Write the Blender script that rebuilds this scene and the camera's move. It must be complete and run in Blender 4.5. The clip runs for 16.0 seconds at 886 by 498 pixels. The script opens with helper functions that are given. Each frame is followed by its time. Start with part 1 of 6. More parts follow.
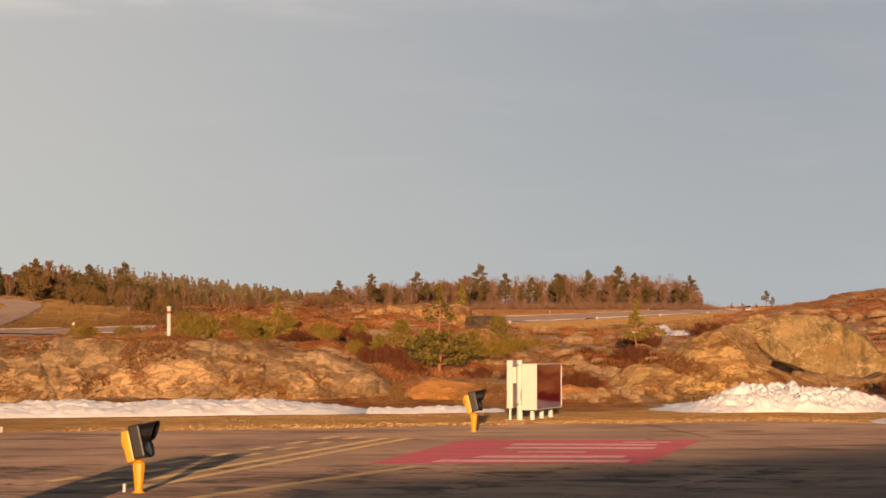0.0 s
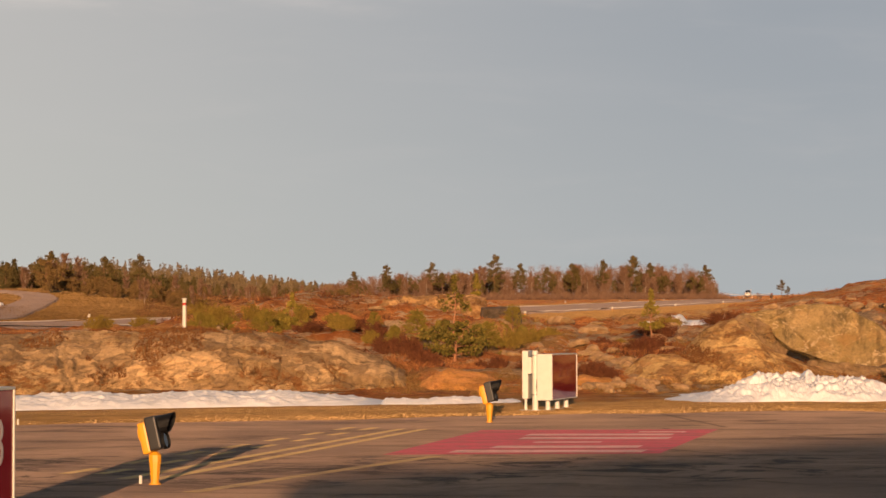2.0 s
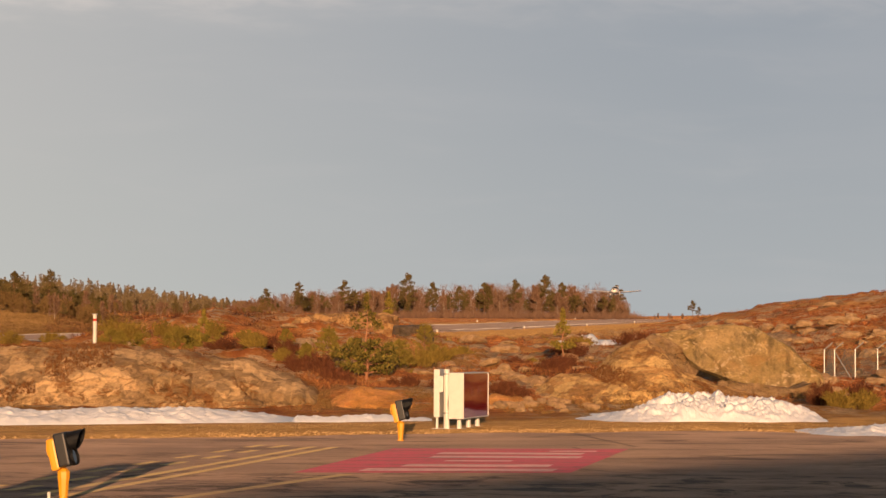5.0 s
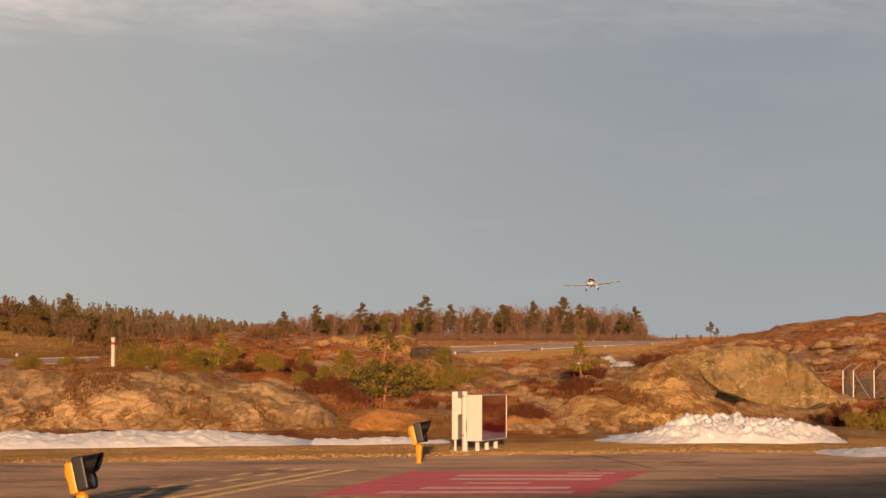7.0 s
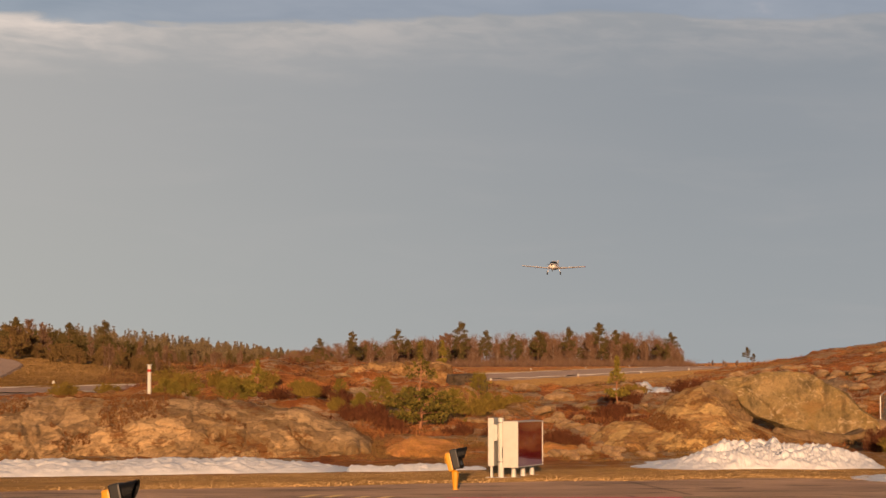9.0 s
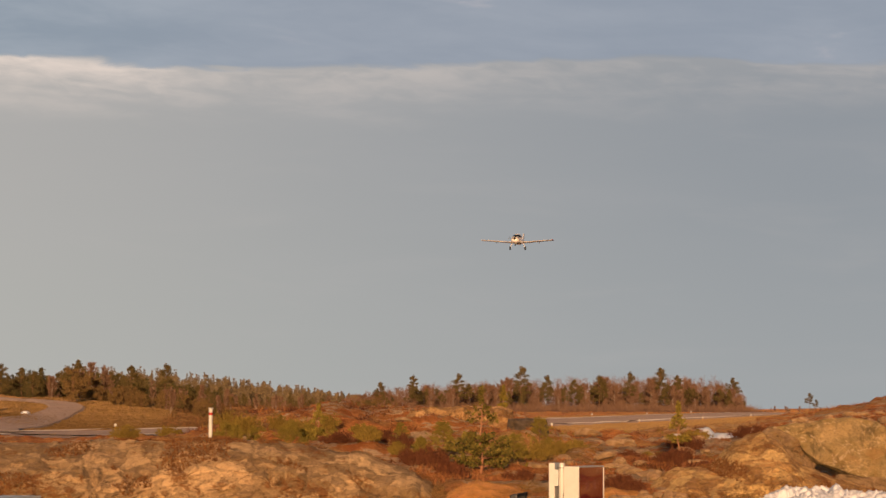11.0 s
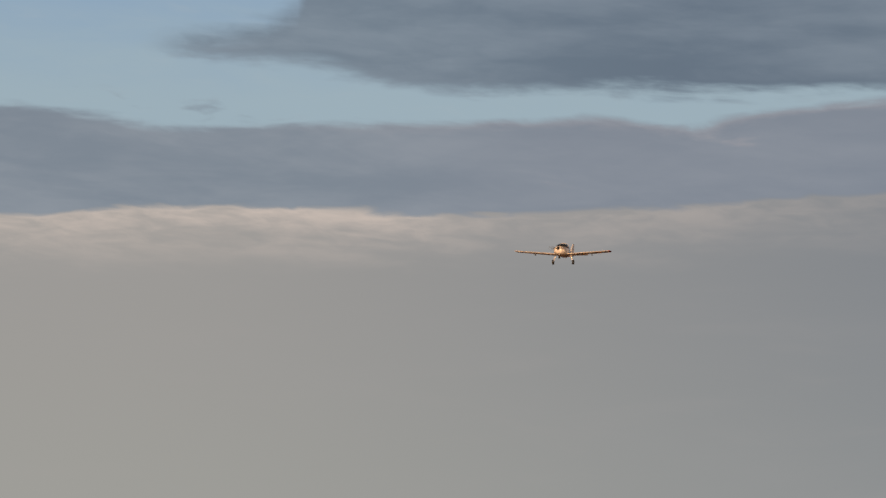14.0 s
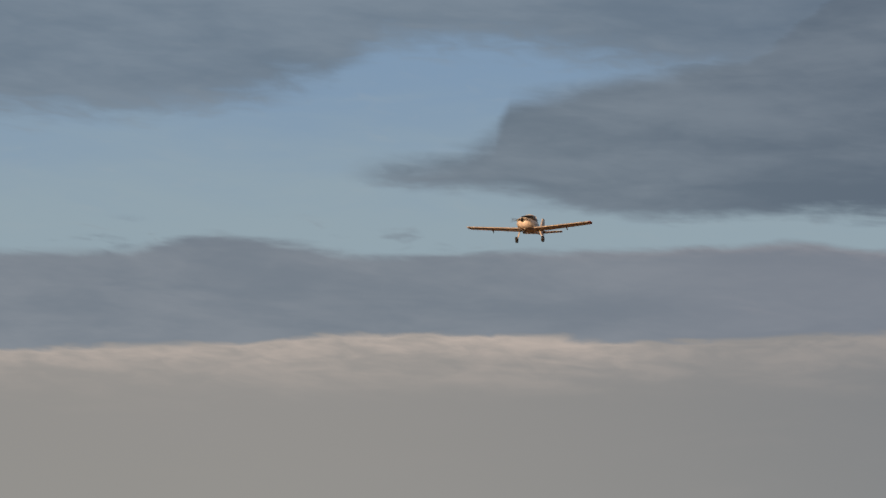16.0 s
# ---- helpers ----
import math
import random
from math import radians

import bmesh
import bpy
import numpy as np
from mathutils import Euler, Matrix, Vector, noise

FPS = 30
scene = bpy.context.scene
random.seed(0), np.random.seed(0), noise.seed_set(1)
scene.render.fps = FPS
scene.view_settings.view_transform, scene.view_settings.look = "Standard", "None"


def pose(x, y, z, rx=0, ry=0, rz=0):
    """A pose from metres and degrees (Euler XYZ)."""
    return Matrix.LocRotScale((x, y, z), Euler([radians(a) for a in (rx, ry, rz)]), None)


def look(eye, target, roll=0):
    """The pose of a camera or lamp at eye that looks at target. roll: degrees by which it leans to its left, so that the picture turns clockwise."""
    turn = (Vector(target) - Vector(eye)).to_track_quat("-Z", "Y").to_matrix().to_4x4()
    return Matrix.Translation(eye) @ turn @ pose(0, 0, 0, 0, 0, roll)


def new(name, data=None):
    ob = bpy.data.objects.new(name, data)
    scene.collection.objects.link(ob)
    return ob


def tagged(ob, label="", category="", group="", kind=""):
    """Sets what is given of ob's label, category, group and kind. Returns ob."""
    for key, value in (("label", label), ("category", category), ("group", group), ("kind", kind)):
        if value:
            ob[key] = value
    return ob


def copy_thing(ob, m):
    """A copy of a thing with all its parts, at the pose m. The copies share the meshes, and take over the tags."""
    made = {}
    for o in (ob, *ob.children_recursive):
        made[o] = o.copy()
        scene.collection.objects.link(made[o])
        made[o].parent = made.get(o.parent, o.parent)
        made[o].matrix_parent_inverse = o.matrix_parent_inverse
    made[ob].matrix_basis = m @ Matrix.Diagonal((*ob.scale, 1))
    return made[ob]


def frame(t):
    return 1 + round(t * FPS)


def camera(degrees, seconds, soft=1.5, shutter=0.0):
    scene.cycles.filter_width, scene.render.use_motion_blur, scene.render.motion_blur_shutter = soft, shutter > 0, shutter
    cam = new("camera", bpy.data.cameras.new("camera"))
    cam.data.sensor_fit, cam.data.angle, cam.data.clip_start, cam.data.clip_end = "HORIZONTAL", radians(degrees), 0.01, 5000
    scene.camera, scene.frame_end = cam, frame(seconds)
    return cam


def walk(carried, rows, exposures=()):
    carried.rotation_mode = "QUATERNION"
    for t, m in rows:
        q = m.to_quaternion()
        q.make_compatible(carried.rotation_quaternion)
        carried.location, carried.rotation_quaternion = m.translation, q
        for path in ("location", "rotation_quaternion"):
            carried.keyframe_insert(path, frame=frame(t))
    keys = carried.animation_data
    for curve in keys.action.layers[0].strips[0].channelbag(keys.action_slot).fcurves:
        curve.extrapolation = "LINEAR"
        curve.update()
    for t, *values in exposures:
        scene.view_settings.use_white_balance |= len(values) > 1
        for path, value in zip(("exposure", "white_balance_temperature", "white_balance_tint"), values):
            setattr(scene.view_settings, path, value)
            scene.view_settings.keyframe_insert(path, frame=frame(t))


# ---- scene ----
# ================= camera =================
EYE = (0.0, 0.0, 1.45)
cam = camera(22, 16.0, soft=1.5, shutter=0.35)


def aim(az, el, roll):
    """Camera pose from compass turn to the right, elevation and lean, in degrees."""
    return Matrix.Translation(EYE) @ pose(0, 0, 0, 0, 0, -az) @ pose(0, 0, 0, 90 + el) @ pose(0, 0, 0, 0, 0, -roll)


TURNS = [(0, 0.907, 2.344, -0.108),
         (0.5, 0.316, 2.222, -0.262),
         (1, 0.049, 2.055, -0.135),
         (1.5, 0.000, 2.002, 0.129),
         (2, 0.532, 2.109, 0.128),
         (2.5, 1.161, 2.273, 0.003),
         (3, 1.886, 2.443, -0.146),
         (3.5, 2.471, 2.500, -0.180),
         (6, 2.744, 2.728, -0.301),
         (6.5, 2.625, 2.891, -0.247),
         (7, 2.283, 3.126, -0.091),
         (7.5, 2.135, 3.318, -0.107),
         (8, 1.912, 3.535, -0.099),
         (8.5, 1.761, 3.597, -0.083),
         (9, 1.391, 3.787, 0.057),
         (11.5, -0.795, 5.168, -0.072),
         (12, -1.606, 5.475, 0.237),
         (12.5, -2.479, 6.049, 0.292),
         (13, -3.687, 6.880, 0.444),
         (13.5, -5.287, 7.728, 0.298),
         (14, -6.892, 8.508, 0.323),
         (14.5, -8.109, 9.107, 0.183),
         (15, -9.316, 9.857, 0.124),
         (15.5, -10.547, 10.620, -0.173),
         (16, -11.941, 11.712, -0.218)]
walk(cam, [(t, aim(a, e, r)) for t, a, e, r in TURNS],
     exposures=[(0, 0.13), (1, 0.07), (3, 0.07), (6, 0.06), (6.5, -0.02), (7.5, -0.18), (9, -0.2), (11.5, -0.19), (12.5, -0.23), (13.5, -0.46), (14.5, -0.69), (16, -0.80)])

# ================= light =================
SUN_EL, SUN_AZ = 4.9, 182.7      # low winter sun behind the camera
sun = new("sun", bpy.data.lights.new("sun", "SUN"))
sun.data.energy, sun.data.angle, sun.data.color = 6.0, radians(0.6), (1.0, 0.59, 0.325)
sun.matrix_world = look((0, 0, 60), (math.sin(radians(2.7)) * 60, 60, 60 - 60 * math.tan(radians(SUN_EL))))


class Nodes:
    """Short hand for node trees."""

    def __init__(self, tree):
        self.t = tree

    def add(self, kind, **sets):
        n = self.t.nodes.new(kind)
        for k, v in sets.items():
            if k.startswith("i_"):
                n.inputs[k[2:].replace("_", " ")].default_value = v
            elif k == "operation":
                n.operation = v
            elif k == "blend_type":
                n.blend_type = v
            elif k == "data_type":
                n.data_type = v
            elif k == "attribute_name":
                n.attribute_name = v
            elif k == "feature":
                n.feature = v
        return n

    def put(self, a, b):
        self.t.links.new(a, b)

    def feed(self, sock, v):
        if isinstance(v, (int, float, tuple)):
            sock.default_value = v
        else:
            self.put(v, sock)

    def math(self, op, a, b=0.0, clamp=False):
        n = self.add("ShaderNodeMath", operation=op)
        n.use_clamp = clamp
        self.feed(n.inputs[0], a)
        self.feed(n.inputs[1], b)
        return n.outputs[0]

    def step(self, v, lo, hi):
        n = self.add("ShaderNodeMapRange")
        n.interpolation_type = "SMOOTHSTEP"
        for k, x in (("Value", v), ("From Min", lo), ("From Max", hi)):
            self.feed(n.inputs[k], x)
        return n.outputs[0]

    def noise(self, vec, scale, detail=4.0, rough=0.55, dist=0.0):
        n = self.add("ShaderNodeTexNoise")
        n.inputs["Scale"].default_value, n.inputs["Detail"].default_value = scale, detail
        n.inputs["Roughness"].default_value, n.inputs["Distortion"].default_value = rough, dist
        if vec is not None:
            self.put(vec, n.inputs["Vector"])
        return n.outputs["Fac"]

    def mix(self, fac, a, b, blend="MIX"):
        n = self.add("ShaderNodeMix", data_type="RGBA")
        n.blend_type = blend
        self.feed(n.inputs[0], fac)
        for s, v in ((n.inputs[6], a), (n.inputs[7], b)):
            self.feed(s, (*v, 1) if isinstance(v, tuple) and len(v) == 3 else v)
        return n.outputs[2]

    def scaled(self, vec, x, y, z):
        n = self.add("ShaderNodeMapping")
        n.inputs["Scale"].default_value = (x, y, z)
        self.put(vec, n.inputs["Vector"])
        return n.outputs[0]

    def xyz(self, x, y, z):
        n = self.add("ShaderNodeCombineXYZ")
        for s, v in zip(n.inputs, (x, y, z)):
            self.feed(s, v)
        return n.outputs[0]

    def bump(self, height, strength, dist=0.02):
        n = self.add("ShaderNodeBump")
        n.inputs["Strength"].default_value, n.inputs["Distance"].default_value = strength, dist
        self.put(height, n.inputs["Height"])
        return n.outputs[0]


def make_sky():
    w = bpy.data.worlds.new("sky")
    scene.world = w
    w.use_nodes = True
    t = w.node_tree
    t.nodes.clear()
    g = Nodes(t)
    tc = g.add("ShaderNodeTexCoord").outputs["Generated"]
    sep = g.add("ShaderNodeSeparateXYZ")
    g.put(tc, sep.inputs[0])
    x, y, z = sep.outputs
    az = g.math("MULTIPLY", g.math("ARCTAN2", x, y), 57.2958)
    el = g.math("MULTIPLY", g.math("ARCSINE", z), 57.2958)
    sky = g.add("ShaderNodeTexSky")
    sky.sky_type, sky.sun_disc = "NISHITA", False
    sky.sun_elevation, sky.sun_rotation = radians(SUN_EL), radians(SUN_AZ)
    sky.air_density, sky.dust_density = 1.0, 2.0
    clear = g.mix(1.0, sky.outputs[0], (0.09, 0.09, 0.09), "MULTIPLY")

    def edge(rows):
        """Height of a cloud's edge along the compass, from its bends."""
        out = rows[0][1]
        for (a0, v0), (a1, v1) in zip(rows, rows[1:]):
            out = g.math("ADD", out, ramp(a0, a1, v1 - v0))
        return out

    def ramp(a0, a1, dv):
        n = g.add("ShaderNodeMapRange")
        g.put(az, n.inputs["Value"])
        for k, v in (("From Min", a0), ("From Max", a1), ("To Min", 0.0), ("To Max", dv)):
            n.inputs[k].default_value = v
        return n.outputs[0]

    def over(v, low, soft):
        """1 where v lies above low, with a soft edge."""
        return g.step(g.math("SUBTRACT", v, low), -soft, soft)

    def less(a, b):
        return g.math("SUBTRACT", a, b)

    def times(a, b):
        return g.math("MULTIPLY", a, b)

    def wisps(fa, fe, shear, z, detail, rough, bend):
        v = g.xyz(g.math("ADD", times(az, fa), times(el, shear)), times(el, fe), z)
        return less(g.noise(v, 1.0, detail, rough, bend), 0.5)

    broad = wisps(0.10, 0.45, 0.0, 0.0, 4, 0.5, 0.3)
    fibre = wisps(0.24, 1.15, 0.22, 3.0, 6, 0.55, 0.5)
    fine = wisps(0.95, 3.2, 0.9, 8.0, 5, 0.55, 0.5)
    warp = g.math("ADD", g.math("ADD", times(broad, 0.55), times(fibre, 0.75)), times(fine, 0.25))
    e = g.math("ADD", el, warp)
    # low veil of haze and thin cloud, paler on one side
    side = g.step(az, -18.0, 12.0)
    veil = g.mix(side, (0.500, 0.482, 0.460), (0.318, 0.345, 0.380))
    veil = g.mix(g.step(el, 0.0, 9.0), g.mix(side, (0.52, 0.515, 0.475), (0.395, 0.415, 0.425)), veil)
    veil = g.mix(times(g.step(broad, -0.1, 0.3), 0.14), veil, (0.52, 0.5, 0.5))
    veil = g.mix(times(g.step(fibre, 0.0, 0.3), 0.10), veil, (0.56, 0.52, 0.50))
    # clear gaps, paler low down
    blue = g.mix(g.step(g.math("ADD", el, times(fibre, 2.5)), 12.0, 16.5), (0.50, 0.645, 0.735), (0.37, 0.545, 0.765))
    blue = g.mix(times(g.step(fine, 0.0, 0.4), 0.22), blue, (0.60, 0.68, 0.73))
    # slate cloud with darker and paler folds
    fold = g.step(g.math("ADD", g.math("ADD", broad, times(fibre, 0.9)), times(fine, 0.3)), -0.30, 0.34)
    slate = g.mix(fold, (0.30, 0.36, 0.435), (0.41, 0.46, 0.525))
    slate = g.mix(times(g.step(az, -12.0, -2.0), 0.5), slate, (0.35, 0.38, 0.455))
    # sunlit rim under the slate band, brightest on one side and fibrous
    foot = edge(((-26, 9.0), (-20.6, 9.15), (-15.1, 9.48), (-10.5, 9.60), (-6.2, 9.38), (-4.0, 9.38), (2, 9.6), (12, 9.5)))
    drop = less(foot, e)
    rim = times(g.step(drop, -0.10, 0.10), less(1.0, g.math("POWER", g.step(drop, 0.0, 1.7), 0.55)))
    streak = g.math("ADD", 0.25, times(g.step(g.math("ADD", fibre, times(fine, 0.7)), -0.25, 0.25), 0.75))
    glow = edge(((-30, 0.55), (-18, 0.8), (-13, 1.0), (-8, 0.85), (-5.5, 0.4), (4, 0.28), (20, 0.2)))
    col = g.mix(times(times(rim, streak), glow), veil, (0.92, 0.78, 0.69))
    band = over(e, foot, 0.09)
    col = g.mix(times(band, 0.96), col, slate)
    # torn pale shreds inside the band
    shred = times(times(g.step(fibre, 0.10, 0.34), g.step(az, -9.0, -3.0)), band)
    col = g.mix(times(shred, 0.55), col, (0.62, 0.56, 0.57))
    roof = edge(((-26, 11.3), (-20.6, 11.5), (-17.7, 11.9), (-13.4, 11.5), (-9.3, 11.68), (-3.4, 11.66), (-0.5, 11.4), (2, 11.8), (10, 12.0)))
    above = over(e, roof, 0.16)
    lip = times(g.step(less(e, roof), -0.28, -0.02), less(1.0, above))
    col = g.mix(times(lip, times(g.step(az, -14, -2), 0.35)), col, (0.60, 0.56, 0.58))
    # small dark shreds over the band
    scrap = times(g.step(g.math("ADD", fibre, times(fine, 0.5)), 0.06, 0.26), times(over(e, g.math("ADD", roof, 0.1), 0.15), less(1.0, g.step(less(el, roof), 0.5, 0.95))))
    scrap = times(scrap, less(1.0, g.step(az, -11.0, -8.0)))
    # tongue of dark cloud that comes in from one side and widens upwards
    e2 = g.math("ADD", el, g.math("ADD", times(broad, 0.5), g.math("ADD", times(fibre, 1.0), times(fine, 0.4))))
    low = edge(((-15.0, 13.5), (-10.5, 13.2), (-7.6, 12.6), (-4.8, 12.42), (2, 12.2), (12, 12.0)))
    top = edge(((-15.0, 13.45), (-11.4, 14.05), (-10.6, 14.5), (-10.2, 15.3), (-8.0, 15.9), (-4.0, 16.6), (0, 19.0)))
    tongue = times(times(over(e2, low, 0.22), less(1.0, over(e2, top, 0.4))), g.step(az, -14.9, -13.2))
    # high cloud, split by a slanting blue gap
    sill = edge(((-24, 14.9), (-19.6, 15.0), (-16.7, 15.55), (-14.9, 16.0), (-13.5, 16.9), (-10.0, 16.9), (-6.0, 16.2), (0, 15.8)))
    high = over(g.math("ADD", e2, times(fine, 0.7)), sill, 0.55)
    cover = g.math("MAXIMUM", times(tongue, 0.95), g.math("MAXIMUM", times(high, 0.82), times(scrap, 0.6)))
    upper = g.mix(cover, blue, g.mix(fold, g.mix(g.step(az, -12.0, 0.0), (0.235, 0.30, 0.375), (0.185, 0.24, 0.315)), g.mix(g.step(az, -12.0, 0.0), (0.345, 0.415, 0.49), (0.29, 0.35, 0.425))))
    col = g.mix(above, col, upper)
    # overhead the cloud breaks up; behind the camera only the clear evening sky
    ahead = g.math("MULTIPLY", g.step(y, -0.2, 0.5), g.math("SUBTRACT", 1.0, g.step(el, 22.0, 60.0)))
    col = g.mix(ahead, clear, col)
    bg = g.add("ShaderNodeBackground")
    g.put(col, bg.inputs[0])
    out = g.add("ShaderNodeOutputWorld")
    g.put(bg.outputs[0], out.inputs[0])


make_sky()


# ================= materials =================
def material(name):
    m = bpy.data.materials.new(name)
    m.use_nodes = True
    g = Nodes(m.node_tree)
    g.b = m.node_tree.nodes["Principled BSDF"]
    g.p = g.add("ShaderNodeTexCoord").outputs["Object"]
    g.w = g.add("ShaderNodeNewGeometry").outputs["Position"]
    g.r = g.add("ShaderNodeObjectInfo").outputs["Random"]
    g.island = g.add("ShaderNodeNewGeometry").outputs["Random Per Island"]
    return m, g


def plain(name, col, rough=0.6, metal=0.0, dirt=0.25, scale=6.0, bump=0.15, dirty=None):
    """Painted or solid surface with faint dirt and unevenness."""
    m, g = material(name)
    n = g.noise(g.p, scale, 6, 0.65)
    f = g.noise(g.p, scale * 9, 4, 0.6)
    dirty = dirty or tuple(c * 0.45 for c in col)
    mask = g.math("MULTIPLY", g.step(g.math("ADD", g.math("MULTIPLY", n, 0.7), g.math("MULTIPLY", f, 0.3)), 0.42, 0.72), dirt)
    g.put(g.mix(mask, col, dirty), g.b.inputs["Base Color"])
    g.feed(g.b.inputs["Roughness"], g.math("ADD", rough - 0.06, g.math("MULTIPLY", f, 0.12)))
    g.b.inputs["Metallic"].default_value = metal
    if bump:
        g.put(g.bump(f, bump, 0.01), g.b.inputs["Normal"])
    return m


def leafy(name, a, b, rough=0.8):
    """Foliage and grass: every blade or leaf its own shade between two colours."""
    m, g = material(name)
    c = g.mix(g.island, a, b)
    c = g.mix(g.math("MULTIPLY", g.noise(g.w, 0.9, 3), 0.5), c, tuple(x * 0.45 for x in a))
    g.put(c, g.b.inputs["Base Color"])
    g.b.inputs["Roughness"].default_value = rough
    g.b.inputs["Specular IOR Level"].default_value = 0.15
    return m


def asphalt(name, light, dark, streak=True):
    m, g = material(name)
    w = g.w
    big = g.noise(w, 0.35, 5, 0.6)
    lane = g.noise(g.scaled(w, 0.45, 0.85, 1), 1.0, 8, 0.7, 0.5)
    grit = g.noise(w, 60, 3, 0.7)
    fine = g.noise(w, 14, 4, 0.65)
    c = g.mix(g.step(big, 0.35, 0.68), dark, light)
    if streak:
        c = g.mix(g.math("MULTIPLY", g.step(lane, 0.50, 0.64), 0.75), c, tuple(x * 0.35 for x in dark))
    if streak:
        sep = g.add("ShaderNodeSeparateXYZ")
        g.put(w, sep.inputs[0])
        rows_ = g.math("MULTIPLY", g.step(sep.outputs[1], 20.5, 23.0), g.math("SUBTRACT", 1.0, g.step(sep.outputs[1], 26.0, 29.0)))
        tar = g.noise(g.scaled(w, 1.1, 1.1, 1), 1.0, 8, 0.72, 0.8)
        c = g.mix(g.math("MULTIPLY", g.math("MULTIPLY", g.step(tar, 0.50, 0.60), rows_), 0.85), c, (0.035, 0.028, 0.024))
    v = g.add("ShaderNodeTexVoronoi", feature="DISTANCE_TO_EDGE")
    g.put(g.scaled(w, 0.16, 0.35, 1), v.inputs["Vector"])
    v.inputs["Scale"].default_value = 0.55
    crack = g.math("SUBTRACT", 1.0, g.step(g.math("ADD", v.outputs["Distance"], g.math("MULTIPLY", fine, 0.012)), 0.006, 0.012))
    c = g.mix(g.math("MULTIPLY", crack, 0.6), c, (0.02, 0.018, 0.016))
    c = g.mix(g.math("MULTIPLY", g.step(grit, 0.45, 0.75), 0.35), c, tuple(min(1, x * 1.9) for x in light))
    g.put(c, g.b.inputs["Base Color"])
    g.b.inputs["Roughness"].default_value = 0.9
    g.b.inputs["Specular IOR Level"].default_value = 0.2
    g.b.inputs["Diffuse Roughness"].default_value = 1.0
    h = g.math("ADD", g.math("MULTIPLY", grit, 0.5), g.math("MULTIPLY", fine, 0.8))
    g.put(g.bump(h, 1.0, 0.03), g.b.inputs["Normal"])
    return m


def rocky(name, light, mid, dark, moss=0.35, scale=1.0, cracked=0.8, runs=0.0, blocks=0.0, dip=0.0):
    """Weathered gneiss: banding, ochre and pale lichen, dark seams, rusty growth."""
    m, g = material(name)
    p = g.p
    patch = g.noise(p, 0.8 * scale, 6, 0.65, 0.6)
    band = g.noise(g.scaled(p, 0.6, 1.0, 1.9), 2.0 * scale, 9, 0.72, 0.25)
    spot = g.noise(p, 6.5 * scale, 7, 0.75, 0.1)
    fine = g.noise(p, 24 * scale, 6, 0.8)
    c = g.mix(g.step(band, 0.36, 0.62), mid, light)
    c = g.mix(g.math("MULTIPLY", g.step(patch, 0.42, 0.60), 0.55), c, tuple(0.62 * x for x in light[:2]) + (light[2] * 0.42,))
    c = g.mix(g.math("MULTIPLY", g.step(spot, 0.52, 0.72), 0.6), c, tuple(min(0.7, x * 1.3) for x in light))
    c = g.mix(g.math("MULTIPLY", g.math("SUBTRACT", 1.0, g.step(spot, 0.26, 0.48)), 0.7), c, tuple(x * 0.45 for x in mid))
    c = g.mix(g.math("MULTIPLY", g.step(fine, 0.52, 0.66), 0.65), c, dark)
    c = g.mix(g.math("MULTIPLY", g.math("SUBTRACT", 1.0, g.step(fine, 0.30, 0.42)), 0.5), c, tuple(min(0.75, 1.45 * x) for x in light))
    if blocks:
        # split blocks and layers: each its own shade, with dark broken joints
        turn = g.add("ShaderNodeMapping")
        turn.inputs["Rotation"].default_value = (0, dip, 0)
        turn.inputs["Scale"].default_value = (0.8, 0.5, 1.7)
        shift = g.add("ShaderNodeTexNoise")
        shift.inputs["Scale"].default_value, shift.inputs["Detail"].default_value = 2.5, 6
        g.put(p, shift.inputs["Vector"])
        bent = g.mix(0.22, p, shift.outputs["Color"])
        g.put(bent, turn.inputs["Vector"])
        for size, amount in ((0.8, 0.75), (2.3, 0.85), (6.0, 0.6)):
            cell = g.add("ShaderNodeTexVoronoi")
            edge = g.add("ShaderNodeTexVoronoi", feature="DISTANCE_TO_EDGE")
            for q in (cell, edge):
                q.inputs["Scale"].default_value = blocks * size
                g.put(turn.outputs[0], q.inputs["Vector"])
            tone = g.add("ShaderNodeSeparateColor")
            g.put(cell.outputs["Color"], tone.inputs[0])
            c = g.mix(g.math("MULTIPLY", g.step(tone.outputs[0], 0.45, 0.95), 0.75 * amount), c, tuple(0.42 * x for x in mid))
            c = g.mix(g.math("MULTIPLY", g.step(tone.outputs[1], 0.62, 1.0), 0.7 * amount), c, tuple(min(0.7, 1.35 * x) for x in light))
            gap = g.math("MULTIPLY", g.math("SUBTRACT", 1.0, g.step(edge.outputs["Distance"], 0.0, 0.10)), g.step(spot, 0.42, 0.58))
            c = g.mix(g.math("MULTIPLY", gap, 0.6 * amount), c, dark)
    rust = g.step(g.math("ADD", g.math("MULTIPLY", patch, 0.6), g.math("MULTIPLY", spot, 0.4)), 0.52, 0.60)
    c = g.mix(g.math("MULTIPLY", rust, moss), c, (0.17, 0.07, 0.022))
    seam = g.math("ABSOLUTE", g.math("SUBTRACT", g.noise(g.scaled(p, 0.7, 0.7, 1.6), 1.1 * scale, 5, 0.6, 1.2), 0.5))
    crack = g.math("MULTIPLY", g.math("SUBTRACT", 1.0, g.step(seam, 0.0, 0.03)), g.step(patch, 0.40, 0.6))
    c = g.mix(g.math("MULTIPLY", crack, cracked * (0.25 if blocks else 1.0)), c, dark)
